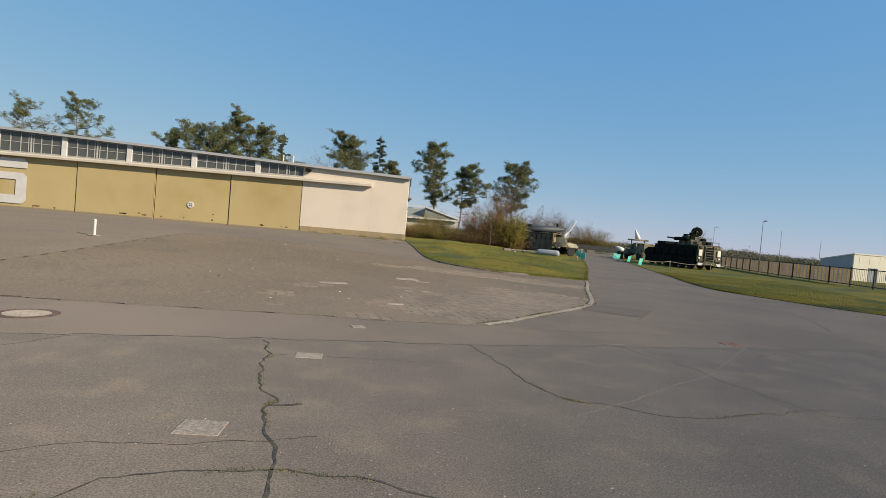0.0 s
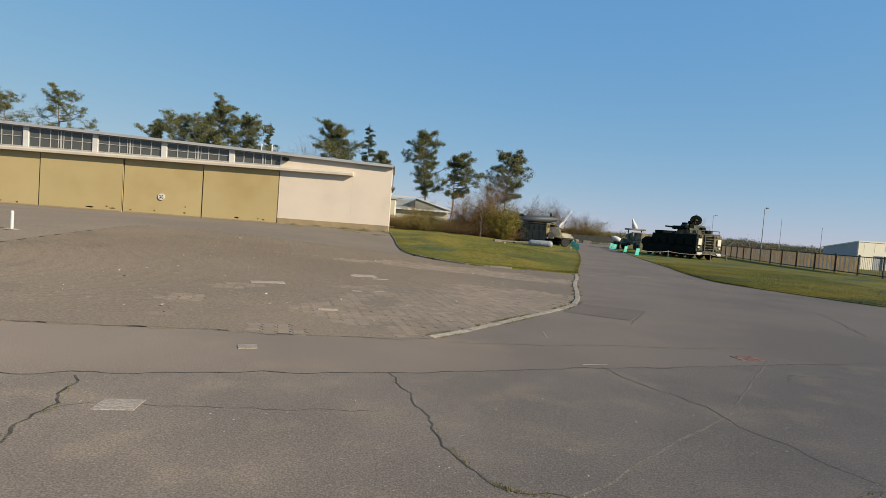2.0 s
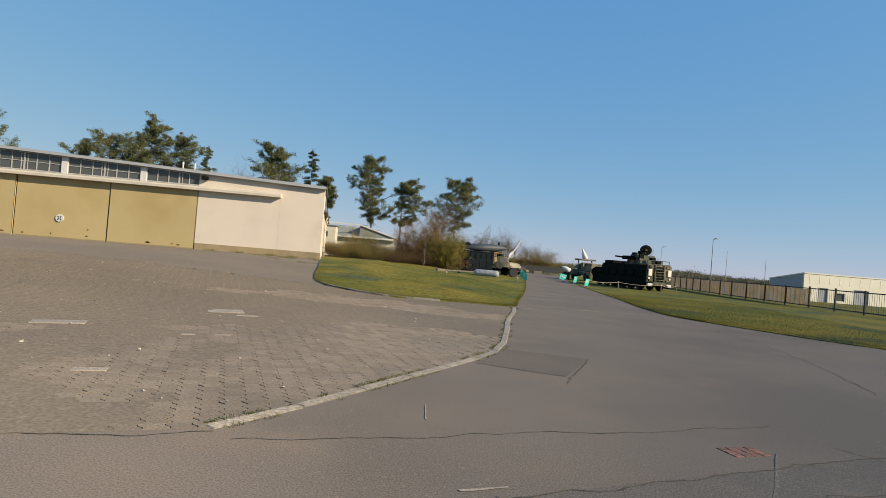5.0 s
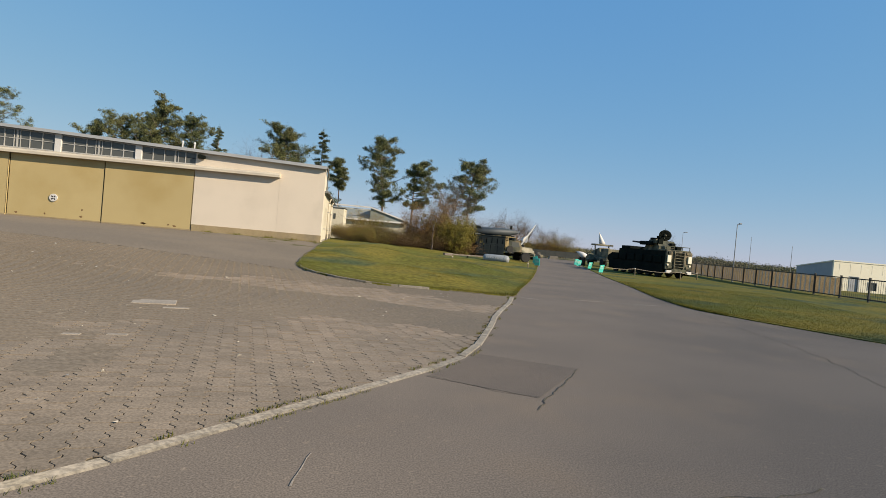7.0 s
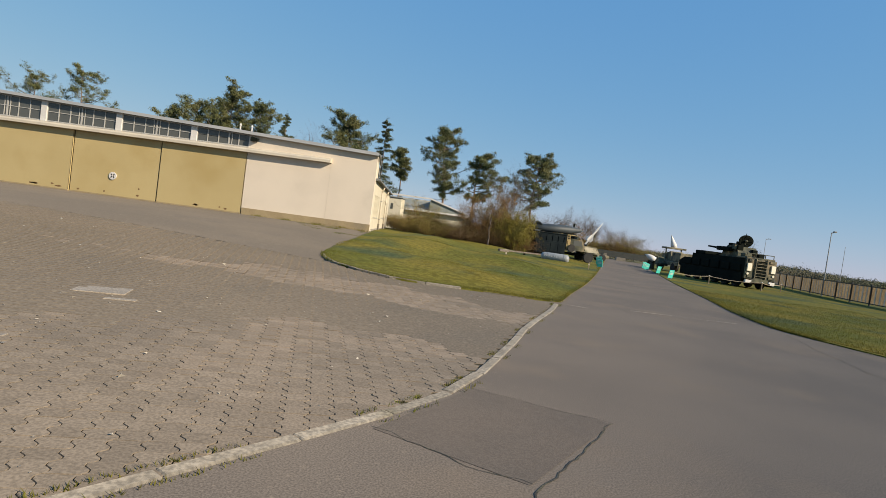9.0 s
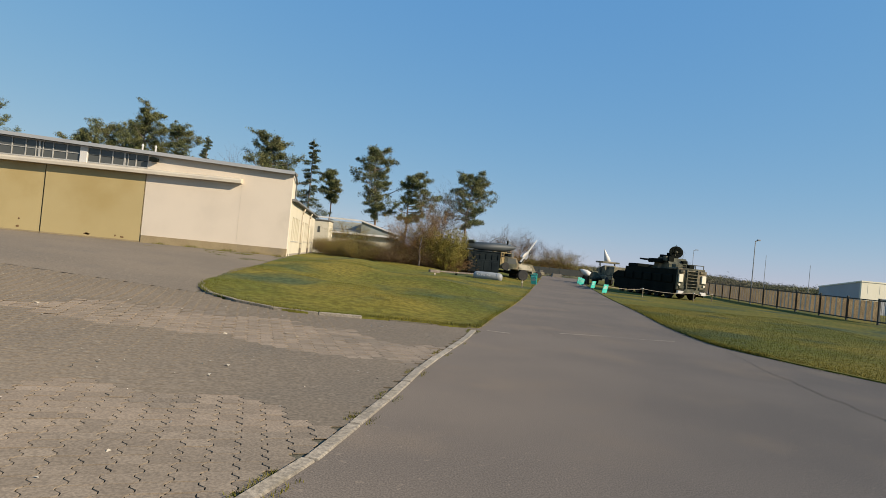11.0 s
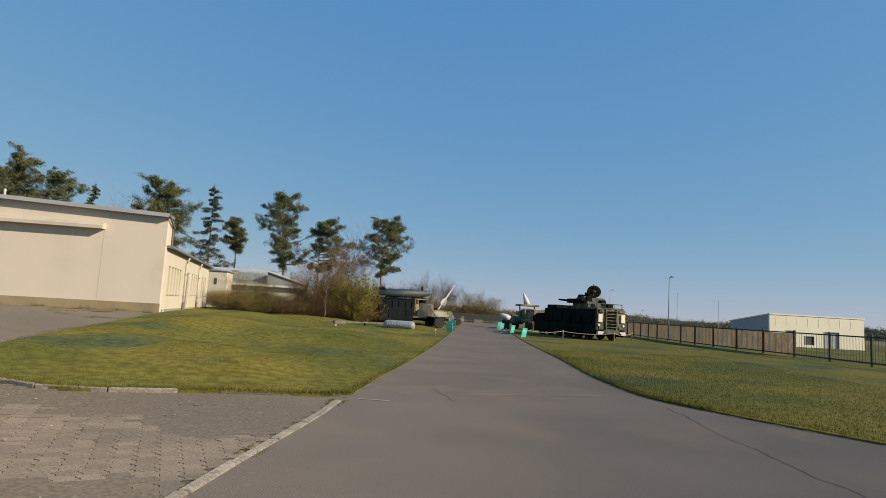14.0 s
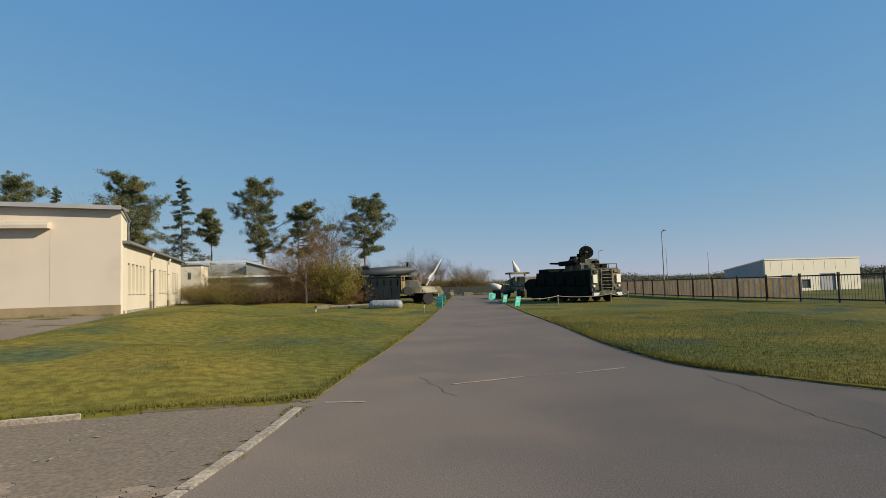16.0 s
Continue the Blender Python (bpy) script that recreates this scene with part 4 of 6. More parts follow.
DISH = pose(-3.3, 0, 3.70, 0, 0, 172) @ Matrix.Diagonal((0.8, 1.12, 0.92, 1))
lathe(bm, [(-0.10, 0.10), (-0.06, 0.34), (0.05, 0.50), (0.10, 0.53), (0.12, 0.50), (0.03, 0.30), (0.0, 0.06)], 22, DISH)
dish = part("radar_dish", bm, M_OLIVE, turret, "dark round radar dish with thin ribs", smooth=True)
for a in range(8):
    bm = bmesh.new()
    box(bm, (0.09, -0.014, 0.10), (0.13, 0.014, 0.46), 0.006, DISH @ Matrix.Rotation(radians(45 * a), 4, 'X'))
    part("dish_rib", bm, M_OLIVE, dish)
bm = bmesh.new()
lathe(bm, [(0.0, 0.10), (0.22, 0.09), (0.30, 0.04)], 12, DISH)
part("feed_horn", bm, M_CAMO_PALE, dish)
bm = bmesh.new()
tube(bm, (-3.28, 0, 4.1), (-3.28, 0, 4.32), 0.02)
part("aerial", bm, M_OLIVE, dish)

# trailer launcher past it
trailer = thing("missile_trailer", "camouflaged trailer launcher with a steep white-tipped missile", "trailer", m=on_ground(28.5, 76.0, 95))
bm = bmesh.new()
box(bm, (-3.0, -1.1, 0.7), (3.0, 1.1, 1.15), 0.05)
box(bm, (-2.6, -0.8, 1.15), (-0.6, 0.8, 2.2), 0.08)
prism(bm, [(-0.4, 1.15), (2.6, 1.15), (2.0, 1.9), (0.0, 2.3)], -0.7, 0.7)
for s in (-0.9, 0.9):
    tube(bm, (0.5, s, 1.0), (0.9, s, 2.7), 0.08)
box(bm, (0.2, -1.2, 2.55), (1.4, 1.2, 2.75), 0.03)
part("frame", bm, M_CAMO_PALE, trailer)
for x in (-1.8, 1.8):
    for s in (-1.0, 1.0):
        wheel(trailer, x, s, 0.5, 0.3)
bm = bmesh.new()
lathe(bm, [(0, 0.36), (0.4, 0.33), (1.4, 0.06), (1.6, 0.005)], 12, pose(0.8, 0.0, 2.72, 0, -70, 80))
part("nose_cone", bm, M_WHITE, trailer, "white missile nose cone", smooth=True)
rocket2 = thing("missile_nose", "white missile nose lying on a dark stand", "missile", m=on_ground(24.8, 73.0, 100))
bm = bmesh.new()
lathe(bm, [(-0.45, 0.32), (0.05, 0.32), (0.4, 0.22), (0.75, 0.03)], 18, pose(0, 0, 1.25, 0, -25, 60))
part("body", bm, M_WHITE, rocket2, smooth=True)
for x in (-0.3, 0.2):
    bm = bmesh.new()
    prism(bm, [(x - 0.12, 0), (x + 0.12, 0), (x + 0.1, 0.97), (x - 0.1, 0.97)], -0.5, 0.5, pose(0, 0, 0, 0, 0, 60))
    part("stand", bm, M_OLIVE, rocket2)
barrow = thing("wheeled_gun", "low dark wheeled gun carriage beside the road", "gun carriage", m=on_ground(26.6, 76.6, 110))
bm = bmesh.new()
box(bm, (-1.4, -0.5, 0.55), (1.2, 0.5, 0.85), 0.05)
prism(bm, [(-0.9, 0.85), (0.6, 0.85), (0.4, 1.4), (-0.6, 1.5)], -0.4, 0.4)
tube(bm, (0.3, 0, 1.2), (2.4, 0, 1.5), 0.08)
part("carriage", bm, M_CAMO, barrow)
for s in (-0.65, 0.65):
    wheel(barrow, 0, s, 0.45, 0.22)

# teal information boards
def make_sign():
    ob = thing("information_board", "teal information board on two short legs by the road", "sign", "information boards")
    bm = bmesh.new()
    box(bm, (-0.23, -0.02, 0.1), (0.23, 0.02, 0.70), 0.008, Matrix.Rotation(radians(14), 4, 'X'))
    panel = part("panel", bm, M_TEAL, ob)
    bm = bmesh.new()
    box(bm, (-0.19, -0.026, 0.56), (0.08, -0.0215, 0.60), 0, Matrix.Rotation(radians(14), 4, 'X'))
    box(bm, (-0.19, -0.026, 0.46), (0.17, -0.0215, 0.49), 0, Matrix.Rotation(radians(14), 4, 'X'))
    box(bm, (-0.19, -0.026, 0.38), (0.14, -0.0215, 0.41), 0, Matrix.Rotation(radians(14), 4, 'X'))
    part("text_bar", bm, M_WHITE, panel)
    for x in (-0.15, 0.15):
        bm = bmesh.new()
        tube(bm, (x, 0.0, -0.05), (x, 0.03, 0.35), 0.022)
        part("leg", bm, M_STEEL, ob)
    return ob


board = make_sign()
board.matrix_basis = on_ground(15.15, 55.0, -30)
for x, y, yaw in ((16.6, 61.8, -25), (18.7, 70.5, -20), (19.35, 51.4, 28), (21.1, 59.3, 30), (22.1, 65.6, 20), (22.6, 67.6, 25), (23.2, 70.0, 15), (23.9, 72.4, 20)):
    copy_thing(board, on_ground(x, y, yaw))

# rope barrier in front of the vehicle
rope_posts = [(19.6, 51.9), (22.9, 53.2), (27.0, 53.6), (30.0, 56.5)]
for x, y in rope_posts:
    ob = thing("rope_post", "short pale wooden post holding a barrier rope", "post", "rope posts", on_ground(x, y))
    bm = bmesh.new()
    tube(bm, (0, 0, -0.1), (0, 0, 0.62), 0.045, 0.04)
    part("shaft", bm, M_WOOD, ob)
    bm = bmesh.new()
    tube(bm, (0, 0, 0.58), (0, 0, 0.64), 0.055, 0.05)
    part("cap", bm, M_WHITE, ob)
rope = thing("barrier_rope", "thin pale rope sagging between wooden posts", "rope")
for (ax, ay), (bx, by) in zip(rope_posts, rope_posts[1:]):
    bm = bmesh.new()
    pts = [Vector((ax + (bx - ax) * k / 8, ay + (by - ay) * k / 8, height(ax, ay) + 0.62 - 0.5 * (k / 8) * (1 - k / 8))) for k in range(9)]
    for p, q in zip(pts, pts[1:]):
        tube(bm, p, q, 0.018, seg=5)
    part("rope_span", bm, M_PALE, rope)
for x, y, tall in ((7.1, 45.9, 0.42), (13.1, 49.4, 0.45)):
    ob = thing("marker_stake", "short pale wooden stake in the grass", "stake", "marker stakes", on_ground(x, y))
    bm = bmesh.new()
    box(bm, (-0.035, -0.035, -0.1), (0.035, 0.035, tall), 0.006)
    prism(bm, [(-0.035, tall), (0.035, tall), (0.0, tall + 0.06)], -0.035, 0.035)
    part("shaft", bm, M_WOOD, ob)
    bm = bmesh.new()
    box(bm, (-0.04, -0.04, tall - 0.14), (0.04, 0.04, tall - 0.05))
    part("band", bm, M_BEAM, ob)
beam = thing("low_barrier", "long weathered timber rail low over the grass", "barrier", m=on_ground(7.2, 52.6, 38))
bm = bmesh.new()
box(bm, (0, -0.06, 0.16), (4.8, 0.06, 0.26), 0.012)
box(bm, (-0.25, -0.12, 0.08), (0.7, 0.12, 0.30), 0.03)
part("rail", bm, M_BARK_GREY, beam)
for x in (0.3, 2.4, 4.6):
    bm = bmesh.new()
    box(bm, (x - 0.06, -0.06, -0.05), (x + 0.06, 0.06, 0.16), 0.01)
    part("foot", bm, M_OLIVE, beam)

bollard = thing("bollard", "slim white bollard on a square base plate", "bollard", m=on_ground(-11.5, 20.1, 0, -0.04))
bm = bmesh.new()
tube(bm, (0, 0, 0.02), (0, 0, 0.55), 0.045, seg=14)
part("shaft", bm, M_WHITE, bollard)
bm = bmesh.new()
tube(bm, (0, 0, 0.55), (0, 0, 0.58), 0.045, 0.02, seg=14)
part("cap", bm, M_WHITE, bollard)
bm = bmesh.new()
box(bm, (-0.14, -0.14, 0), (0.14, 0.14, 0.03), 0.006)
part("base_plate", bm, M_KERB, bollard)

# ---------------------------------------------------------------- fence, hall, poles
FENCE_LINE = [(30.2, 6.0), (31.2, 20.0), (32.4, 33.0), (33.6, 44.0), (34.4, 54.0), (36.5, 64.0), (39.5, 75.0), (46.0, 95.0)]
fence = thing("steel_fence", "dark steel bar fence along the lawn's far edge", "fence")
posts = along(FENCE_LINE, 2.75)
pale_from = 14
bm_post = bmesh.new()
box(bm_post, (-0.055, -0.055, -0.1), (0.055, 0.055, 1.58), 0.01)
me_post = finish(bm_post, "post", M_FENCE)
bm_bar = bmesh.new()
box(bm_bar, (-0.007, -0.007, 0.1), (0.007, 0.007, 1.44))
me_bar = finish(bm_bar, "bar", M_FENCE)
bm_slat = bmesh.new()
box(bm_slat, (-0.06, -0.008, 0.12), (0.06, 0.008, 1.38))
me_slat = finish(bm_slat, "slat", M_FENCE_PALE)
for k, p in enumerate(posts):
    ob = new("post", me_post)
    ob.parent = fence
    ob.location = (p.x, p.y, 0.02)
for k, (p, q) in enumerate(zip(posts, posts[1:])):
    yaw = math.atan2(q.y - p.y, q.x - p.x)
    length = (q - p).length
    for z in (0.14, 1.4):
        bm = bmesh.new()
        box(bm, (0.05, -0.025, z), (length - 0.05, 0.025, z + 0.07))
        ob = part("rail", bm, M_FENCE, fence)
        ob.matrix_basis = pose(p.x, p.y, 0.02, 0, 0, math.degrees(yaw))
    if p.y < 30:
        continue
    far = k >= pale_from
    n = 5 if far else 14
    if far:
        bm = bmesh.new()
        box(bm, (0.05, 0.03, 0.16), (length - 0.05, 0.04, 1.38))
        ob = part("screen_mat", bm, M_SCREEN, fence, "brown screening mat behind the bars")
        ob.matrix_basis = pose(p.x, p.y, 0.02, 0, 0, math.degrees(yaw) + 180) @ pose(-length, 0, 0)
    for i in range(1, n):
        ob = new("slat" if far else "bar", me_slat if far else me_bar)
        ob.parent = fence
        w = p.lerp(q, i / n)
        ob.matrix_basis = pose(w.x, w.y, 0.02, 0, 0, math.degrees(yaw))

hall = thing("white_hall", "low white flat-roofed hall with grey doors behind the fence", "building", m=pose(48.3, 63.5, -0.42, 0, 0, -5))
bm = bmesh.new()
openings = [(1.75, 2.65, 0.1, 1.95), (3.7, 4.55, 0.7, 1.5), (5.7, 7.2, 0.1, 2.0)]
cuts = sorted({0.0, 9.9} | {v for o in openings for v in o[:2]})
for a, b in zip(cuts, cuts[1:]):
    o = next((o for o in openings if o[0] == a), None)
    if o:
        box(bm, (a, 0, o[3]), (b, 0.2, 3.43))
        if o[2] > 0.2:
            box(bm, (a, 0, 0), (b, 0.2, o[2]))
    else:
        box(bm, (a, 0, 0), (b, 0.2, 3.43))
part("wall_front", bm, M_HALL, hall)
SWAP = Matrix(((0, 1, 0, 0), (1, 0, 0, 0), (0, 0, 1, 0), (0, 0, 0, 1)))
# side walls face away from the sun: their shade is put into the grey
for x in (0.0, 9.7):
    bm = bmesh.new()
    prism(bm, [(0.2, 0), (6.3, 0), (6.3, 2.6), (0.2, 3.41)], x, x + 0.2, SWAP)
    part("wall_side", bm, M_HALL_SHADE_DOOR, hall, "clad side wall coloured grey for its shade")
bm = bmesh.new()
box(bm, (0.2, 6.1, 0), (9.7, 6.3, 2.55))
part("wall_back", bm, M_HALL_SHADE_DOOR, hall)
bm = bmesh.new()
prism(bm, [(-0.05, 3.43), (6.4, 2.6), (6.4, 2.72), (-0.05, 3.55)], -0.05, 9.95, SWAP)
part("roof", bm, M_HALL, hall)
for k, (a, b, z0, z1) in enumerate(openings):
    bm = bmesh.new()
    box(bm, (a, 0.08, z0), (b, 0.13, z1))
    p = part("window" if z0 > 0.2 else "door", bm, M_HALL_SHADE_DOOR if z0 < 0.2 else M_GLASS, hall, "grey metal door leaf" if z0 < 0.2 else "")
    bm = bmesh.new()
    box(bm, (a - 0.06, -0.03, z0), (a, 0.1, z1))
    box(bm, (b, -0.03, z0), (b + 0.06, 0.1, z1))
    box(bm, (a - 0.06, -0.03, z1), (b + 0.06, 0.1, z1 + 0.06))
    part("frame", bm, M_HALL_SHADE_DOOR, p)
for k in range(8):
    bm = bmesh.new()
    box(bm, (0.6 + 1.12 * k, -0.012, 2.4), (0.63 + 1.12 * k, -0.001, 3.25))
    part("cladding_rib", bm, M_HALL, hall)


def street_pole(x, y, tall, arm):
    ob = thing("lamp_pole", "tall slim grey lamp pole beyond the fence", "street lamp", "lamp poles", pose(x, y, 0))
    bm = bmesh.new()
    tube(bm, (0, 0, -0.2), (0, 0, tall), 0.055, 0.032, 8)
    part("pole", bm, M_STEEL, ob)
    if arm:
        bm = bmesh.new()
        tube(bm, (0, 0, tall - 0.05), (arm, 0.0, tall + 0.06), 0.05, 0.04, 6)
        part("arm", bm, M_STEEL, ob)
        bm = bmesh.new()
        box(bm, (arm * 0.6, -0.1, tall + 0.02), (arm * 1.7, 0.1, tall + 0.14), 0.03)
        part("lamp_head", bm, M_STEEL, ob)


street_pole(35.7, 60.5, 5.6, 0.25)
street_pole(70.0, 112.0, 7.4, 0)
street_pole(70.1, 100.5, 5.8, 0)
street_pole(57.2, 113.5, 7.1, 0.5)

# ---------------------------------------------------------------- far halls and blocks
second = thing("far_hangar", "cream hangar with a shallow grey-green roof behind the trees", "building", m=pose(-4.0, 84.0, 0.4, 0, 0, 0))
bm = bmesh.new()
prism(bm, [(-14, 0), (8.1, 0), (8.1, 3.1), (3.2, 4.4), (-14, 4.4)], 4, 4.4)
box(bm, (-14, 0.4, 0), (8.0, 3.9, 2.75))
part("wall", bm, M_CREAM_SIDE, second)
bm = bmesh.new()
prism(bm, [(-14, 2.8), (8.3, 2.8), (8.3, 3.02), (-14, 3.02)], -0.2, 0.1)
part("white_fascia", bm, M_WHITE, second)
bm = bmesh.new()
prism(bm, [(-0.1, 3.03), (4.4, 4.5), (24, 4.7), (24, 3.0)], -14, 3.2, Matrix(((0, 1, 0, 0), (1, 0, 0, 0), (0, 0, 1, 0), (0, 0, 0, 1))))
prism(bm, [(3.2, 3.03), (8.2, 3.03), (8.2, 3.12), (3.2, 4.55)], -0.1, 24)
part("roof", bm, M_ROOF_GREEN, second)
bm = bmesh.new()
prism(bm, [(3.2, 4.5), (8.4, 3.0), (8.4, 3.17), (3.2, 4.68), (-14, 4.68), (-14, 4.5)], -0.3, -0.12)
part("roof_trim", bm, M_WHITE, second)
block = thing("pump_house", "small cream flat-roofed block with a little window", "building", m=pose(-5.9, 70.5, 0.5))
bm = bmesh.new()
box(bm, (0, 0, 0), (3.0, 3.0, 3.5), 0.02)
part("wall", bm, M_CREAM_SIDE, block)
bm = bmesh.new()
box(bm, (-0.1, -0.1, 3.5), (3.1, 3.1, 3.6), 0.02)
part("roof", bm, M_ROOF, block)
bm = bmesh.new()
box(bm, (1.9, -0.02, 2.3), (2.15, -0.001, 2.9))
part("window", bm, M_GLASS, block)

far_fence = thing("far_fence", "low dark fence closing the road's far end", "fence", m=pose(12, 118, 0))
for k in range(26):
    bm = bmesh.new()
    box(bm, (k * 2.0, -0.05, -0.1), (k * 2.0 + 0.1, 0.05, 1.5))
    part("post", bm, M_FENCE, far_fence)
    bm = bmesh.new()
    box(bm, (k * 2.0 + 0.1, -0.02, 0.2), (k * 2.0 + 2.0, 0.02, 1.35))
    part("panel", bm, M_FENCE, far_fence)
for x, y, w, tall in ((26.2, 100, 0.7, 0.9), (29.0, 101, 1.6, 0.5)):
    ob = thing("concrete_block", "pale concrete block standing at the road's end", "block", "road blocks", pose(x, y, -0.02))
    bm = bmesh.new()
    prism(bm, [(-w / 2, 0), (w / 2, 0), (w / 2 - 0.12, tall), (-w / 2 + 0.12, tall)], -0.4, 0.4)
    part("body", bm, M_KERB, ob)
    bm = bmesh.new()
    box(bm, (-w / 2 + 0.14, -0.38, tall), (w / 2 - 0.14, 0.38, tall + 0.03))
    part("cap", bm, M_KERB, ob)

arch = thing("antenna_arch", "faint grey arched antenna frame behind the truck", "antenna", m=pose(21.2, 110.0, 0.0))
for depth in (0.0, 0.9):
    bm = bmesh.new()
    pts = [Vector((2.3 * math.cos(math.pi * k / 14), depth, 3.3 + 2.4 * math.sin(math.pi * k / 14))) for k in range(15)]
    for p, q in zip(pts, pts[1:]):
        tube(bm, p, q, 0.05, seg=6)
    tube(bm, (-2.3, depth, -0.1), (-2.3, depth, 3.3), 0.05, seg=6)
    tube(bm, (2.3, depth, -0.1), (2.3, depth, 3.3), 0.05, seg=6)
    part("hoop", bm, M_ARCH, arch)
for k in range(1, 14):
    bm = bmesh.new()
    a = math.pi * k / 14
    tube(bm, (2.3 * math.cos(a), 0, 3.3 + 2.4 * math.sin(a)), (2.3 * math.cos(a), 0.9, 3.3 + 2.4 * math.sin(a)), 0.035, seg=5)
    part("strut", bm, M_ARCH, arch)

# ---------------------------------------------------------------- trees and shrubs


def soup(tris, name, mat):
    """One mesh of loose triangles from an (n, 3, 3) array."""
    n = len(tris)
    me = bpy.data.meshes.new(name)
    me.from_pydata(tris.reshape(-1, 3).tolist(), [], np.arange(3 * n).reshape(n, 3).tolist())
    me.materials.append(mat)
    return me


def clump(rng, centre, size, n, flat=0.6, blade=0.16):
    """n small leaf triangles scattered in a flattened tuft."""
    c = rng.normal(0, 0.42, (n, 3)) * np.array([size, size, size * flat]) + np.array(centre)
    d = rng.normal(0, 1, (n, 3))
    d /= np.linalg.norm(d, axis=1)[:, None]
    e = np.cross(d, rng.normal(0, 1, (n, 3)))
    e /= np.linalg.norm(e, axis=1)[:, None] + 1e-9
    L = blade * rng.uniform(0.6, 1.5, (n, 1))
    return np.stack([c - d * L, c + d * L, c + e * L * 0.6], 1)


def limb(bm, pts, r0, r1):
    n = len(pts) - 1
    for k, (p, q) in enumerate(zip(pts, pts[1:])):
        tube(bm, p, q, r0 + (r1 - r0) * k / n, r0 + (r1 - r0) * (k + 1) / n, 6, False)


def pine(x, y, tall, spread, seed, bare=0.45, lean=(0.0, 0.0), lopsided=(0.0, 0.0), dense=1.0, label="tall Scots pine with a bare trunk and open crown", needles=None):
    """A pine: tapered trunk, rising crooked boughs that fork, and needle tufts along the forks."""
    rng = np.random.default_rng(seed)
    z0 = height(x, y) if y < 100 else 0.3
    ob = thing("pine_tree", label, "tree", "pines", pose(x, y, z0 - 0.05))
    bm = bmesh.new()
    spine = [Vector((lean[0] * k / 8 + 0.16 * math.sin(seed + k), lean[1] * k / 8 + 0.16 * math.cos(seed * 1.7 + k), tall * 0.95 * k / 8)) for k in range(9)]
    limb(bm, spine, 0.010 * tall + 0.05, 0.035)
    part("trunk", bm, M_BARK, ob, smooth=True)
    bm = bmesh.new()
    tufts = []
    n = int(24 * dense) + 6
    turn = rng.uniform(0, 6.28)
    for k in range(n):
        up = (k + rng.uniform(0, 1)) / n
        f = bare + (0.99 - bare) * up
        i = min(int(f * 8), 7)
        root = spine[i].lerp(spine[i + 1], f * 8 - i)
        turn += 2.4 + rng.normal(0, 0.5)
        prof = (0.45 + 1.3 * up) if up < 0.35 else max(0.9 - 0.95 * (up - 0.35) ** 1.3, 0.18)
        reach = spread * 1.2 * prof * rng.uniform(0.35, 1.4)
        rise = rng.uniform(-0.1, 0.45) + 0.35 * up
        tip = root + Vector((math.cos(turn) * reach + lopsided[0] * prof, math.sin(turn) * reach + lopsided[1] * prof, reach * rise))
        tip.z = min(tip.z, tall * 0.98)
        mid = root.lerp(tip, 0.5) + Vector((0, 0, -0.10 * reach))
        limb(bm, [root, mid, tip], 0.045 + 0.012 * reach, 0.018)
        for q in range(8):
            w = rng.uniform(0.3, 1.0)
            fork = mid.lerp(tip, w) if w > 0.5 else root.lerp(mid, w * 2)
            out = fork + Vector((rng.normal(0, 0.30), rng.normal(0, 0.30), rng.uniform(-0.08, 0.40))) * max(reach * 0.75, 0.8)
            limb(bm, [fork, out], 0.02, 0.008)
            for c in (0.45, 0.8, 1.05):
                at = fork.lerp(out, c) + Vector(rng.normal(0, 0.10, 3).tolist())
                tufts.append(clump(rng, at, rng.uniform(0.26, 0.64) * (0.55 + 0.14 * spread), 46, 0.7, 0.095))
    for k in range(5):
        g = bare * rng.uniform(0.5, 1.0)
        i = int(g * 8)
        root = spine[i].lerp(spine[i + 1], g * 8 - i)
        a = rng.uniform(0, 2 * math.pi)
        tip = root + Vector((math.cos(a), math.sin(a), rng.uniform(-0.2, 0.3))) * spread * rng.uniform(0.3, 0.8)
        limb(bm, [root, root.lerp(tip, 0.5) + Vector((0, 0, -0.15)), tip], 0.04, 0.012)
        if rng.uniform() < 0.5:
            tufts.append(clump(rng, tip, 0.4, 70, 0.6, 0.09))
    tagged(part("limbwork", bm, M_BARK_GREY, ob), kind="stuff")
    crown = new("crown", soup(np.concatenate(tufts), "crown", needles or M_NEEDLE))
    crown.parent = ob
    return ob


def spruce(x, y, tall, spread, seed):
    rng = np.random.default_rng(seed)
    z0 = height(x, y) if y < 100 else 0.3
    ob = thing("spruce_tree", "narrow pointed conifer with drooping open branches", "tree", "conifers", pose(x, y, z0 - 0.05))
    bm = bmesh.new()
    tube(bm, (0, 0, 0), (0, 0, tall), 0.17, 0.02, 8)
    part("trunk", bm, M_BARK_GREY, ob, smooth=True)
    bm = bmesh.new()
    tufts = []
    for k in range(72):
        f = 0.22 + 0.77 * k / 72
        a = rng.uniform(0, 2 * math.pi)
        reach = spread * (1.05 - f) ** 0.8 * rng.uniform(0.5, 1.25) * 1.3
        root = Vector((0, 0, tall * f))
        tip = root + Vector((math.cos(a) * reach, math.sin(a) * reach, -0.18 * reach + 0.1))
        limb(bm, [root, tip], 0.035, 0.01)
        for q in range(4):
            c = root.lerp(tip, rng.uniform(0.25, 1.0))
            tufts.append(clump(rng, c, rng.uniform(0.25, 0.55) * (0.4 + 0.35 * reach), 60, 0.6, 0.10))
    tufts.append(clump(rng, (0, 0, tall), 0.25, 40, 2.0, 0.1))
    tagged(part("limbwork", bm, M_BARK_GREY, ob), kind="stuff")
    crown = new("crown", soup(np.concatenate(tufts), "crown", M_SPRUCE))
    crown.parent = ob


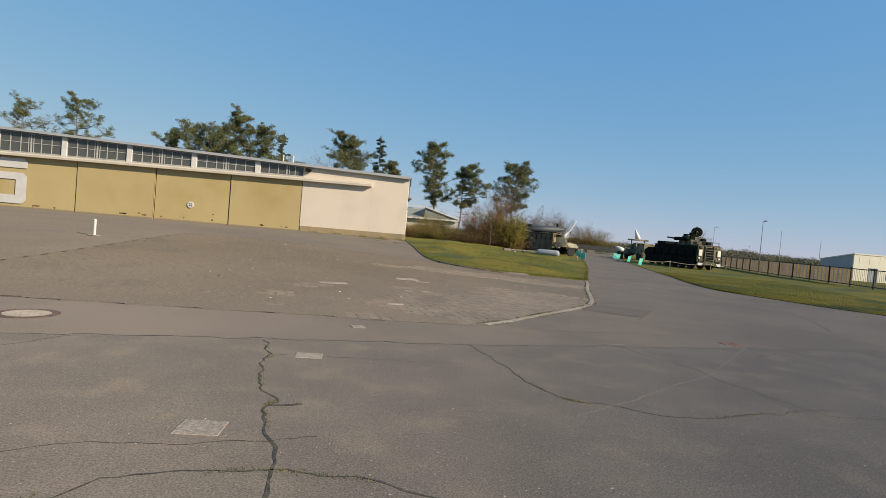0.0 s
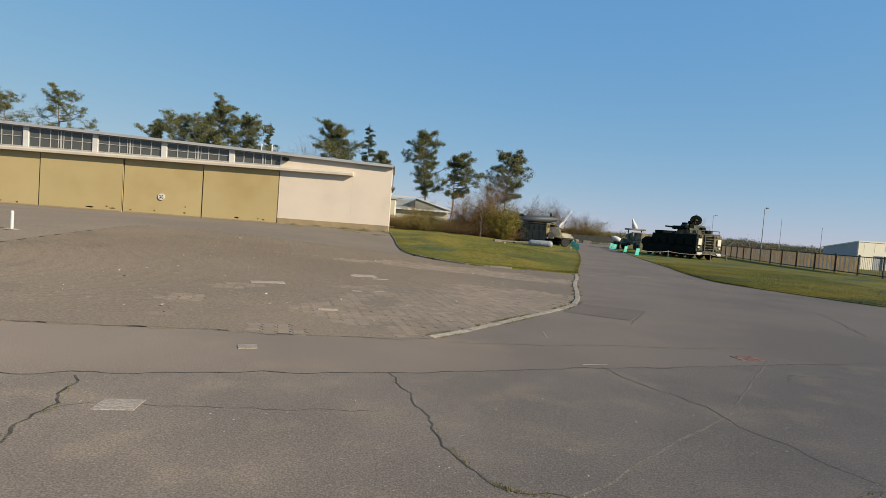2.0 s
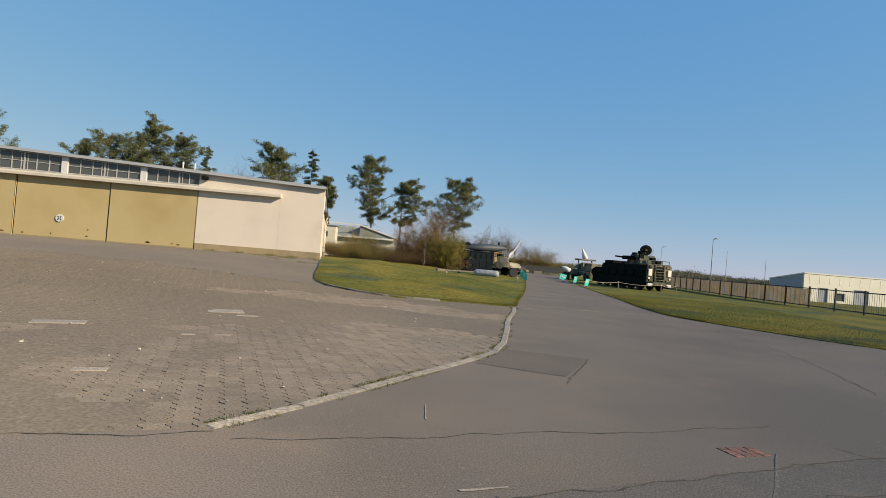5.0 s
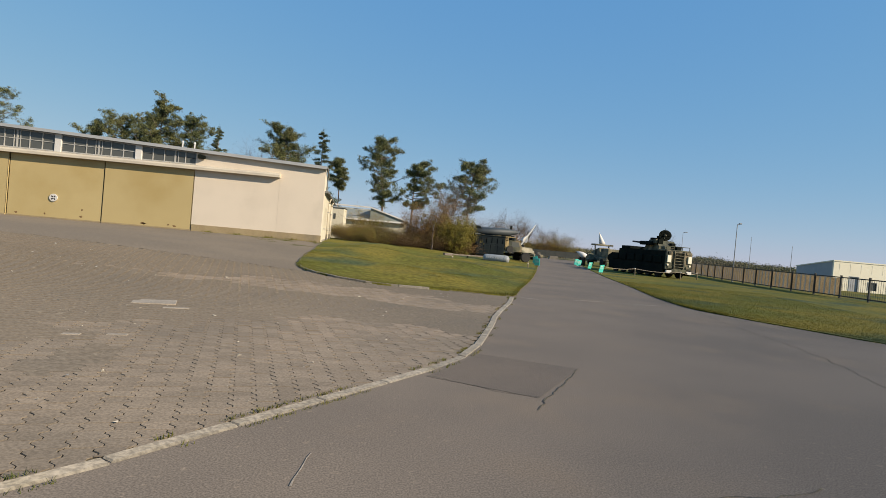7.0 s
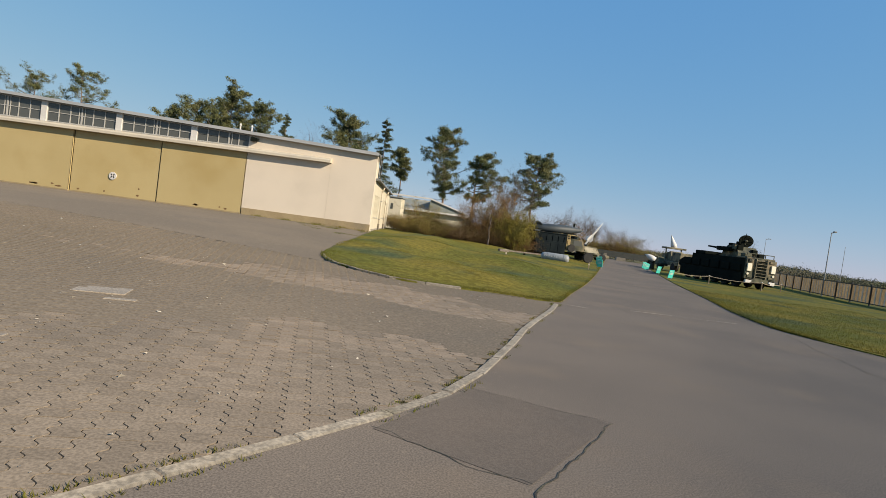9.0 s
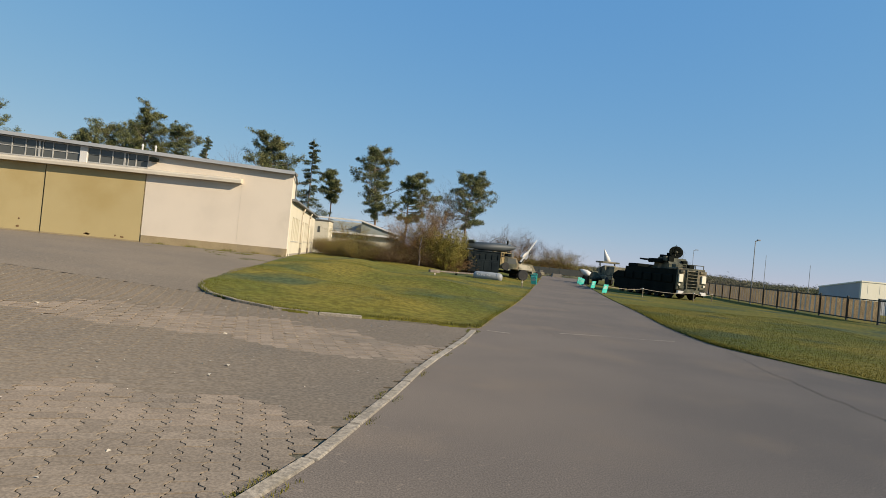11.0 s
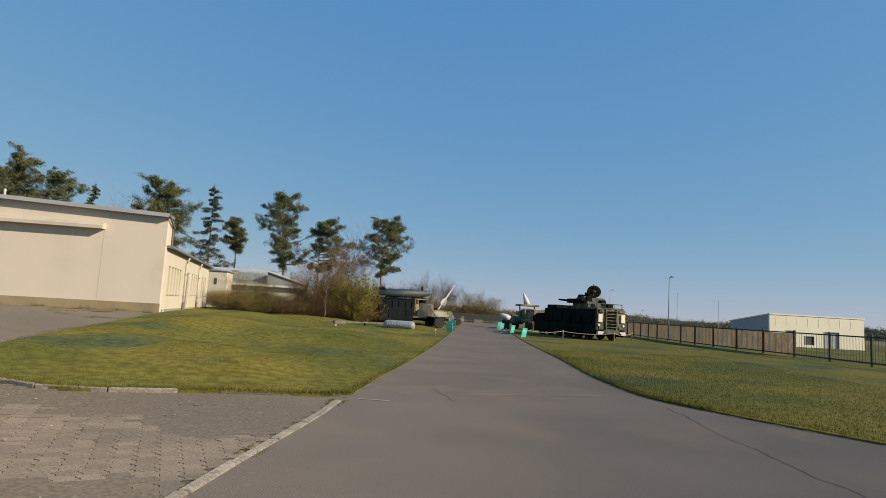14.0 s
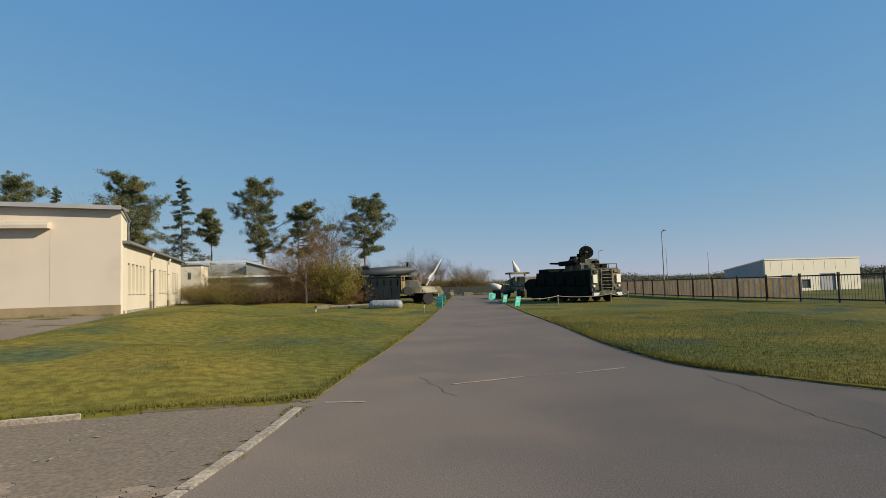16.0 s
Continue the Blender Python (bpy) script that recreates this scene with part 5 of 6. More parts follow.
def twigs(rng, base, direction, length, depth, out, width):
    """Strips of a bare branching shoot."""
    p = np.array(base, float)
    d = np.array(direction, float)
    n = 4
    for k in range(n):
        q = p + d * length / n
        s = np.cross(d, rng.normal(0, 1, 3))
        s = s / (np.linalg.norm(s) + 1e-9) * width * (1 - 0.6 * k / n)
        out.append((p - s, p + s, q))
        if depth > 0 and (k > 0 or depth > 1):
            for _ in range(2 if depth > 1 else 1):
                e = d + rng.normal(0, 0.55, 3)
                e[2] += 0.15
                twigs(rng, q, e / np.linalg.norm(e), length * rng.uniform(0.4, 0.7), depth - 1, out, width * 0.6)
        d = d + rng.normal(0, 0.13, 3)
        d /= np.linalg.norm(d)
        p = q


SHRUBS = {}


def shrub_meshes(kind, mat, leaves, leaf_n, leaf, count=50):
    """Stems and leaves of a shrub 1 m high and about 1 m wide, kept for its copies."""
    if kind not in SHRUBS:
        rng = np.random.default_rng(len(SHRUBS) + 300)
        out = []
        for k in range(count):
            a, r = rng.uniform(0, 2 * math.pi), 0.35 * math.sqrt(rng.uniform(0, 1))
            d = np.array([math.cos(a) * rng.uniform(0.1, 0.6), math.sin(a) * rng.uniform(0.1, 0.6), 1.0])
            twigs(rng, (math.cos(a) * r, math.sin(a) * r, 0), d / np.linalg.norm(d), rng.uniform(0.45, 0.9), 2, out, 0.009)
        tips = np.array([o[2] for o in out])
        pick = tips[rng.integers(0, len(tips), leaf_n)]
        tr = np.concatenate([clump(rng, c, 0.09, 3, 0.9, leaf) for c in pick])
        SHRUBS[kind] = (soup(np.array(out), "stems", mat), soup(tr, "leaves", leaves))
    return SHRUBS[kind]


def shrub(x, y, tall, wide, turn, kind, mat, label, leaves, leaf_n, leaf=0.026):
    ob = thing("shrub", label, "shrub", "shrubs behind the lawn", pose(x, y, height(x, y), 0, 0, turn) @ Matrix.Diagonal((wide, wide, tall, 1)))
    for name, me in zip(("twigwork", "foliage"), shrub_meshes(kind, mat, leaves, leaf_n, leaf)):
        p = new(name, me)
        p.parent = ob
        tagged(p, kind="stuff")
    return ob


BARE = {}


def bare_tree(x, y, tall, turn, mat=None, z0=None, label="bare grey deciduous tree with fine twigs", leaves=None, kind="grey"):
    ob = thing("bare_tree", label, "tree", "bare trees", pose(x, y, height(x, y) if z0 is None else z0, 0, 0, turn * 37) @ Matrix.Diagonal((tall, tall, tall, 1)))
    if kind not in BARE:
        rng = np.random.default_rng(len(BARE) + 500)
        bm = bmesh.new()
        limb(bm, [Vector((0, 0, -0.02)), Vector((0.01, 0.0, 0.15)), Vector((0.0, 0.01, 0.3)), Vector((0.015, 0.0, 0.5))], 0.018, 0.008)
        trunk = finish(bm, "trunk", M_BARK_GREY)
        out = []
        for k in range(14):
            a = rng.uniform(0, 2 * math.pi)
            d = np.array([math.cos(a) * 0.7, math.sin(a) * 0.7, rng.uniform(0.5, 1.4)])
            twigs(rng, (0.008, 0.004, rng.uniform(0.2, 0.48)), d / np.linalg.norm(d), rng.uniform(0.3, 0.5), 3, out, 0.006)
        tips = np.array([o[2] for o in out])
        BARE[kind] = [("trunk", trunk), ("twigwork", soup(np.array(out), "twigwork", mat or M_TWIG_GREY))]
        if leaves:
            BARE[kind].append(("foliage", soup(np.concatenate([clump(rng, c, 0.05, 3, 0.9, 0.01) for c in tips[rng.integers(0, len(tips), 800)]]), "leaves", leaves)))
    for name, me in BARE[kind]:
        p = new(name, me)
        p.parent = ob
    return ob


# pines by the shrubs and behind the hangar
pine(0.7, 88.9, 14.8, 2.7, 11, 0.36, (-0.9, 0), (0.5, 0), 1.15)
pine(4.3, 88.3, 11.8, 2.6, 12, 0.42, (0.9, 0), (1.3, 0), 0.8)
pine(12.8, 90.5, 13.0, 2.8, 13, 0.42, (0.3, 0), (0.5, 0), 1.1)
pine(-11.4, 82.7, 13.9, 2.8, 14, 0.3, (-1.3, 0), (0.3, 0), 1.7, "broad dense pine behind the annex roof")
spruce(-8.4, 88.2, 14.5, 2.8, 15)
pine(-6.6, 96.0, 12.2, 1.4, 16, 0.62, (-0.2, 0), (0.2, 0), 0.7, "thin pine with a small high crown")
spruce(-26.0, 99.0, 15.3, 2.8, 17)
pine(-31.0, 90.2, 17.5, 3.0, 18, 0.3, (0, 0), (0.2, 0), 1.6, "tall dense pine rising behind the hangar roof")
pine(-27.5, 91.5, 15.2, 3.3, 19, 0.3, (0, 0), (0.6, 0), 1.4, "tall dense pine rising behind the hangar roof")
pine(-43.0, 104.0, 17.2, 3.6, 20, 0.35, (0, 0), (0, 0), 1.6, "tall dense pine rising behind the hangar roof")
pine(-46.6, 104.0, 15.6, 2.8, 21, 0.5, (-0.3, 0), (-0.6, 0), 0.8, "tall pine with a ragged one-sided crown")
pine(-38.0, 103.0, 17.0, 3.4, 22, 0.35, (0, 0), (0, 0), 1.5, "tall dense pine rising behind the hangar roof")
pine(-70.0, 113.9, 22.5, 4.2, 23, 0.4, (0, 0), (0.6, 0), 1.0, "tall open pine behind the hangar roof")
pine(-90.0, 127.8, 22.8, 4.6, 24, 0.45, (0, 0), (-0.5, 0), 1.0, "tall open pine behind the hangar roof")
bare_tree(-15.4, 81.6, 9.6, 31)

# the shrub belt
rng = random.Random(5)
BELT = [(-2.2, 63.5), (0.8, 57.8), (3.4, 57.6), (6.4, 58.6), (8.6, 59.8), (9.4, 61.0)]
for k in range(34):
    f = k / 33 * (len(BELT) - 1)
    i = min(int(f), len(BELT) - 2)
    px = BELT[i][0] + (BELT[i + 1][0] - BELT[i][0]) * (f - i)
    py = BELT[i][1] + (BELT[i + 1][1] - BELT[i][1]) * (f - i)
    deep = rng.uniform(0, 5.0)
    kind = "green" if k % 4 == 1 or k in (2, 6, 7, 10, 12) else ("red" if k % 5 == 3 else "brown%d" % (k % 2))
    shrub(px + rng.uniform(-0.6, 0.6), py + deep, (0.95 + 0.45 * k / 33) * rng.uniform(0.8, 1.15) + 0.08 * deep, rng.uniform(2.0, 3.0), rng.uniform(0, 360), kind, M_TWIG,
          {"green": "shrub with yellow-green spring buds", "red": "shrub with russet young leaves"}.get(kind, "tangled brown shrub coming into bud"),
          {"green": M_BUD, "red": M_BUD_RED}.get(kind, M_TWIG), 3000 if kind == "green" else 2000, 0.015)
shrub(8.4, 59.4, 2.75, 2.2, 0, "bushy", M_TWIG, "rounded shrub thick with yellow-green buds", M_BUD, 11000, 0.021)
shrub(7.2, 60.8, 2.7, 2.2, 130, "bushy", M_TWIG, "rounded shrub thick with yellow-green buds", M_BUD, 8000, 0.016)
shrub(5.2, 60.6, 3.1, 2.6, 40, "russet", M_TWIG, "tall shrub with russet young leaves", M_BUD_RED, 6000, 0.014)
shrub(0.4, 62.5, 2.6, 2.4, 80, "green", M_TWIG, "tall shrub with yellow-green spring buds", M_BUD, 3000, 0.015)
bare_tree(6.3, 58.2, 5.2, 1, M_TWIG, None, "young bare tree with reddish fine twigs", M_BUD_RED, "reddish")
bare_tree(8.2, 64.0, 6.8, 2)
for k, (x, y, tall) in enumerate(((22.5, 128.0, 8.0), (26.0, 132.0, 7.0), (29.5, 135.0, 8.4), (32.5, 138.0, 7.4), (36.0, 136.0, 6.4), (17.5, 124.0, 6.5), (41.0, 142.0, 6.0), (72.0, 150.0, 7.0))):
    bare_tree(x, y, tall, 4 + k, None, 0.0)

# a budding hedge behind the road's far end
for k in range(9):
    shrub(18.5 + 2.4 * k, 121.5 + 0.5 * (k % 3), 2.4 + 0.5 * ((k * 5) % 4), 4.6, 47 * k, "green" if k % 3 else "red", M_TWIG,
          "dense hedge shrub in yellow-green bud" if k % 3 else "dense hedge shrub with russet leaves", M_BUD if k % 3 else M_BUD_RED, 3000, 0.015)

# distant woods
rng = np.random.default_rng(77)
tris = []
for k in range(1700):
    a = rng.uniform(-0.35, 1.35)
    far = rng.uniform(190, 330)
    x, y = 8 + far * math.sin(a), 17 + far * math.cos(a)
    top = 0.56 * (5.0 + 3.2 * noise.noise(Vector((a * 9, 2.0, 0))) + 1.5 * noise.noise(Vector((a * 40, 5.0, 0)))) * far / 240
    if rng.uniform() < 0.12:
        top *= 1.25
    w = rng.uniform(2.0, 4.2)
    for q in range(7):
        tris.append(clump(rng, (x + rng.normal(0, w * 0.6), y + rng.normal(0, w), rng.uniform(0.05, 0.85) * top), w * 0.8, 52, 0.55, 0.26))
woods = tagged(new("far_woods", soup(np.concatenate(tris), "far_woods", M_WOODS)), "distant belt of brown and green spring woods", "woods", kind="stuff")

# ---------------------------------------------------------------- paving, kerbs, cracks, grass


def inside(x, y, poly):
    c = False
    n = len(poly)
    for i in range(n):
        (x0, y0), (x1, y1) = poly[i], poly[i - 1]
        if (y0 > y) != (y1 > y) and x < (x1 - x0) * (y - y0) / (y1 - y0) + x0:
            c = not c
    return c


def line_x(line, y):
    """x of a line that runs on in y."""
    for (x0, y0), (x1, y1) in zip(line, line[1:]):
        if min(y0, y1) <= y <= max(y0, y1) and y0 != y1:
            return x0 + (x1 - x0) * (y - y0) / (y1 - y0)
    return line[0][0] if abs(y - line[0][1]) < abs(y - line[-1][1]) else line[-1][0]


# interlocking wavy pavers, laid in columns that run off at PAVE_YAW
PAVE_YAW = radians(15)
PW, PL = 0.200, 0.165          # length across and along a column
PAVE_AREA = KERB + LAWN_EDGE[1:] + [(-1.7, 46.6), (-60, 46.6), (-60, 2.9)] + SEAM[::-1]
pc, ps = math.cos(PAVE_YAW), math.sin(PAVE_YAW)
# outline of one paver: both long sides follow the same zigzag, so that the stones interlock
ZIG = [(-0.5, 0.0), (-0.36, 0.11), (-0.14, 0.11), (0.0, 0.0), (0.14, -0.11), (0.36, -0.11), (0.5, 0.0)]
HALF = [(0.5 + off, v) for v, off in ZIG] + [(-0.5 + off, v) for v, off in reversed(ZIG)]


def paver_ring(inset):
    out = []
    for k, (u, v) in enumerate(HALF):
        side = 1 if k < len(ZIG) else -1
        v2 = v * (1 - 0.6 * inset / PL)
        out.append((u * PW - side * inset, v2 * PL))
    return out


RING_TOP, RING_LOW, RING_FULL = paver_ring(0.0062), paver_ring(0.004), paver_ring(0.0)
# where the stones lie bare and where a film of soil hides their joints: limits in y at stops in x
BARE_TO = [(-10, 14.4), (-4, 14.8), (-1, 15.4), (1.3, 16.8), (2.2, 17.85), (3.6, 17.85), (4.4, 17.3), (5.2, 16.4), (7.5, 16.4)]
BAND_FROM = [(-10, 21.2), (-0.9, 21.0), (1.0, 20.9), (3.0, 20.7), (4.6, 20.3), (7.5, 20.1)]
BAND_TO = [(-10, 20.9), (-2.0, 21.2), (-0.8, 21.8), (0.1, 22.7), (1.9, 23.5), (4.0, 23.0), (6.2, 21.9), (7.5, 21.0)]


def stops(table, x):
    for (x0, y0), (x1, y1) in zip(table, table[1:]):
        if x0 <= x <= x1:
            return y0 + (y1 - y0) * (x - x0) / (x1 - x0)
    return table[-1][1]


def surface(x, y):
    """soiled, pale or worn, with ragged limits between them."""
    d = 0.45 * noise.noise(Vector((x * 0.9, y * 1.6, 0.7))) + 0.30 * noise.noise(Vector((x * 2.6, y * 2.6, 4.2)))
    fine = noise.noise(Vector((x * 0.8, y * 0.8, 9.1)))
    if y < stops(BARE_TO, x) + d:
        if x < 0.6 and fine > 0.0 + 0.1 * x:
            return "soiled"
        return "pale" if x > 1.9 and y > 13.6 and fine > -0.25 else "worn"
    if stops(BAND_FROM, x) + d < y < stops(BAND_TO, x) + d * 1.3:
        return "pale" if fine > -0.3 else "worn"
    return "soiled"


near, rest, pale_rest, soiled = [], [], [], []
prng = random.Random(9)
for i in range(-120, 70):
    for j in range(20, 190):
        u, v = i * PW, j * PL
        x, y = u * pc - v * ps + 4.0, u * ps + v * pc
        if not (-10 < x < 7.4 and 9.5 < y < 25.6) or not inside(x, y, PAVE_AREA):
            continue
        if y > line_x(LAWN_EDGE, y) + 100:
            continue
        kx = line_x(KERB, y)
        if 10.4 < y < 25.4 and x > kx - 0.055:
            continue
        tilt = (prng.gauss(0, 0.004), prng.gauss(0, 0.004), prng.gauss(0, 0.002))
        look_of = surface(x, y)
        if look_of == "soiled":
            soiled.append((x, y, 0, 0, 0))
        elif abs(x - (kx - 1.0)) < 0.95 and 11.6 < y < 16.8 and len(near) < 290:
            near.append((x, y, *tilt))
        elif look_of == "pale":
            pale_rest.append((x, y, *tilt))
        else:
            rest.append((x, y, *tilt))


def paver_soup(items, name, mat, rings=(RING_TOP, RING_LOW), top=0.003):
    n = len(HALF)
    verts, faces = [], []
    for x, y, tx, ty, dz in items:
        z = height(x, y)
        base = len(verts)
        for ring, lift in ((rings[0], top), (rings[1], -0.005)):
            for u, v in ring:
                verts.append((x + u * pc - v * ps, y + u * ps + v * pc, z + lift + dz + u * tx * 3 + v * ty * 3))
        faces.append([base + k for k in range(n)])
        for k in range(n):
            faces.append([base + k, base + n + k, base + n + (k + 1) % n, base + (k + 1) % n])
    me = bpy.data.meshes.new(name)
    me.from_pydata(verts, [], faces)
    me.materials.append(mat)
    return me


paving = tagged(new("paving"), "brown interlocking concrete paving of the hangar apron", "paving", kind="structure")
for name, items, mat in (("worn_pavers", rest, M_PAVER), ("pale_pavers", pale_rest, M_PAVER_PALE)):
    ob = new(name, paver_soup(items, name, mat))
    ob.parent = paving
    tagged(ob, kind="stuff")
ob = new("soiled_pavers", paver_soup(soiled, "soiled_pavers", M_PAVER_SOILED, (RING_FULL, RING_FULL), 0.0045))
ob.parent = paving
tagged(ob, kind="stuff")
one = paver_soup([(0, -5.0, 0, 0, 0)], "paver", M_PAVER_PIECE)
for v in one.vertices:
    v.co.y += 5.0
for x, y, tx, ty, dz in near:
    ob = new("paver", one)
    ob.parent = paving
    ob.matrix_basis = pose(x, y, height(x, y) + dz, math.degrees(ty * 2), math.degrees(tx * 2), 0)

# the far part of the paving, where single stones no longer show
sheet("far_paving", [(-60, 25.6), (0.55, 25.6)] + [p for p in LAWN_EDGE if p[1] > 26.2 and p[0] < 1.0] + [(-1.75, 46.6), (-60, 46.6)], 0.004, M_PAVER_SOILED,
      "brown paving in front of the hangar doors", "paving", 1.5)
sheet("west_paving", [(-60, 2.9), (-40, 5.2), (-10, 8.95), (-10, 25.6), (-60, 25.6)], 0.004, M_PAVER_SOILED, "brown paving on the apron's far side", "paving", 1.5)

# kerb stones
def stones(line, step, width, tall, lift, name, label, mat=M_KERB, gap=0.012):
    row = tagged(new(name), label, "kerb", kind="structure")
    pts = along(line, step)
    bm = bmesh.new()
    box(bm, (gap / 2, -width / 2, -0.12), (step - gap / 2, width / 2, tall), 0.012)
    me = finish(bm, "kerb_stone", mat)
    kr = random.Random(len(pts))
    for p, q in zip(pts, pts[1:]):
        ob = new("kerb_stone", me)
        ob.parent = row
        yaw = math.degrees(math.atan2(q.y - p.y, q.x - p.x)) + kr.gauss(0, 0.4)
        slope = math.degrees(math.atan2(height(q.x, q.y) - height(p.x, p.y), step))
        ob.matrix_basis = pose(p.x, p.y, height(p.x, p.y) + lift + kr.gauss(0, 0.003), kr.gauss(0, 0.5), -slope, yaw)
    return row


stones(KERB, 0.98, 0.125, 0.016, 0.0, "kerb_paving", "pale flush kerbstones curving between paving and asphalt")
stones(LAWN_EDGE[2:17], 0.98, 0.07, 0.024, 0.0, "kerb_lawn", "narrow mossy kerb edging the lawn", M_JOINT)
stones(LAWN_EDGE[16:44], 0.98, 0.09, 0.064, 0.0, "kerb_lawn_bend", "narrow pale concrete kerb rounding the lawn's corner")
stones(LAWN_EDGE[44:], 0.98, 0.08, 0.05, 0.0, "kerb_lawn_back", "narrow dark kerb edging the lawn by the hangar", M_JOINT)


def strip(bm, line, width, lift, seed, rough=0.5, wander=1.0):
    """A ragged thin strip lying along a line on the ground."""
    pts = along(line, 0.09)
    prev = None
    for k, p in enumerate(pts):
        q = pts[min(k + 1, len(pts) - 1)] - pts[max(k - 1, 0)]
        nrm = Vector((-q.y, q.x)).normalized() if q.length > 0 else Vector((1, 0))
        w = width * (0.55 + rough * abs(noise.noise(Vector((k * 0.35, seed, 0)))) * 2.2)
        off = nrm * wander * (noise.noise(Vector((k * 0.22, seed + 9.0, 0))) * 0.09 + noise.noise(Vector((k * 0.8, seed + 5.0, 0))) * 0.035)
        c = p + off
        a, b = c + nrm * w, c - nrm * w
        cur = (bm.verts.new((a.x, a.y, height(a.x, a.y) + lift)), bm.verts.new((b.x, b.y, height(b.x, b.y) + lift)))
        if prev:
            bm.faces.new((prev[0], prev[1], cur[1], cur[0]))
        prev = cur


CRACKS = [
    ([(-6.2, 6.5), (-4.22, 7.11), (-3.2, 7.44), (-2.05, 7.73), (-0.71, 8.08), (0.76, 8.42), (1.9, 8.8), (3.02, 9.2), (4.4, 9.6), (6.3, 10.25), (9.3, 11.15)], 0.0110),
    ([(-2.06, 7.64), (-1.72, 6.9), (-1.68, 6.26), (-1.43, 5.44), (-1.22, 5.1), (-1.27, 4.95), (-1.09, 4.44), (-0.89, 3.76), (-0.75, 3.0), (-0.9, 2.0)], 0.0136),
    ([(-1.24, 5.04), (-1.1, 5.06), (-0.96, 5.12)], 0.022),
    ([(-1.72, 6.8), (-1.5, 7.0), (-1.2, 6.95), (-0.4, 7.05), (0.8, 7.2)], 0.0043),
    ([(0.76, 8.42), (1.06, 7.47), (1.16, 7.15), (1.36, 6.38), (1.58, 5.94), (1.76, 5.84), (2.2, 5.78), (2.49, 5.62), (2.87, 5.55), (3.64, 5.9), (4.76, 6.3)], 0.0105),
    ([(3.34, 9.34), (3.6, 8.6), (3.87, 7.96), (4.04, 7.22), (4.53, 6.04), (4.95, 6.1), (6.2, 6.3)], 0.0062),
    ([(-2.8, 3.6), (-2.09, 3.94), (-1.65, 4.0), (-1.01, 4.24), (-0.61, 4.32)], 0.0056),
    ([(-2.6, 2.9), (-1.94, 3.19), (-1.79, 3.42), (-1.61, 3.53), (-1.36, 3.59), (-0.91, 3.73), (-0.28, 3.67), (0.23, 3.5), (1.0, 3.1)], 0.0124),
    ([(-4.22, 7.11), (-4.35, 6.5), (-4.7, 6.1)], 0.0050),
    ([(13.2, 25.0), (12.93, 23.9), (12.5, 22.3), (12.3, 21.2), (12.05, 19.3), (11.6, 17.5), (10.9, 15.6), (9.9, 13.4)], 0.0085),
    ([(6.1, 15.05), (5.7, 14.3), (5.18, 13.3), (5.0, 12.9)], 0.0099),
    ([(3.95, 14.05), (4.5, 13.75), (5.15, 13.42)], 0.0050),
    ([(4.75, 15.6), (5.5, 15.3), (6.1, 15.03)], 0.0037),
    ([(8.95, 26.6), (9.05, 25.7), (9.12, 24.8)], 0.0056),
    ([(1.28, 10.33), (-0.18, 10.06), (-0.86, 9.95), (-1.7, 10.0), (-6.0, 9.5), (-12.0, 8.7)], 0.0087),
    ([(1.44, 10.25), (2.12, 10.32), (3.34, 10.59), (4.93, 10.94), (6.82, 11.41)], 0.0055),
    ([(6.93, 10.75), (7.1, 10.42), (7.11, 10.05)], 0.0060),
    ([(5.6, 9.2), (5.9, 9.6), (6.5, 9.55), (7.0, 9.3)], 0.0099),
]
for k, (line, width) in enumerate(CRACKS):
    bm = bmesh.new()
    strip(bm, line, width, 0.005, k * 3.7)
    structure("crack", bm, M_CRACK, "ragged dark crack in the asphalt, partly overgrown", "crack")
SCARS = [([(9.3, 25.72), (10.6, 25.98)], 0.04), ([(10.6, 25.98), (11.5, 25.99)], 0.012), ([(11.5, 25.99), (12.55, 26.22)], 0.035), ([(7.4, 25.0), (7.95, 24.85)], 0.055), ([(3.1, 9.4), (3.5, 9.5)], 0.02), ([(3.0, 11.0), (3.05, 11.6)], 0.006),
         ([(1.6, 5.4), (2.4, 6.1), (3.07, 6.79), (4.05, 7.69), (5.4, 9.5), (6.18, 10.54)], 0.016)]
for k, (line, width) in enumerate(SCARS):
    bm = bmesh.new()
    strip(bm, line, width, 0.006 if k < 6 else 0.0045, 50 + k * 2.3, 0.5, 0.25)
    structure("scar", bm, M_PALE if k < 6 else M_SCUFF, "pale scuffed mark across the asphalt", "mark")
for k, line in enumerate((ROAD_RIGHT[6:-6], ROAD_LEFT[:-6])):
    bm = bmesh.new()
    strip(bm, line, 0.05, 0.006, 80 + k * 7.0)
    structure("verge", bm, M_VERGE, "narrow dry earthy verge along the road's edge", "verge")
sheet("asphalt_patch", [(3.98, 14.02), (5.14, 13.42), (6.08, 15.03), (4.78, 15.58)], 0.004, M_ASPHALT_PATCH, "darker rectangular asphalt repair patch", "road patch", 0.8)
sheet("old_apron", [(-40, -13), (-40, 2.3), (-6.2, 6.5), (-4.22, 7.11), (-2.05, 7.73), (0.76, 8.42), (3.02, 9.2), (6.3, 10.25), (9.3, 11.15), (30, 11.5), (30, -13)], 0.0025, M_ASPHALT_OLD,
      "older cracked grey asphalt of the apron", "road", 3.0)

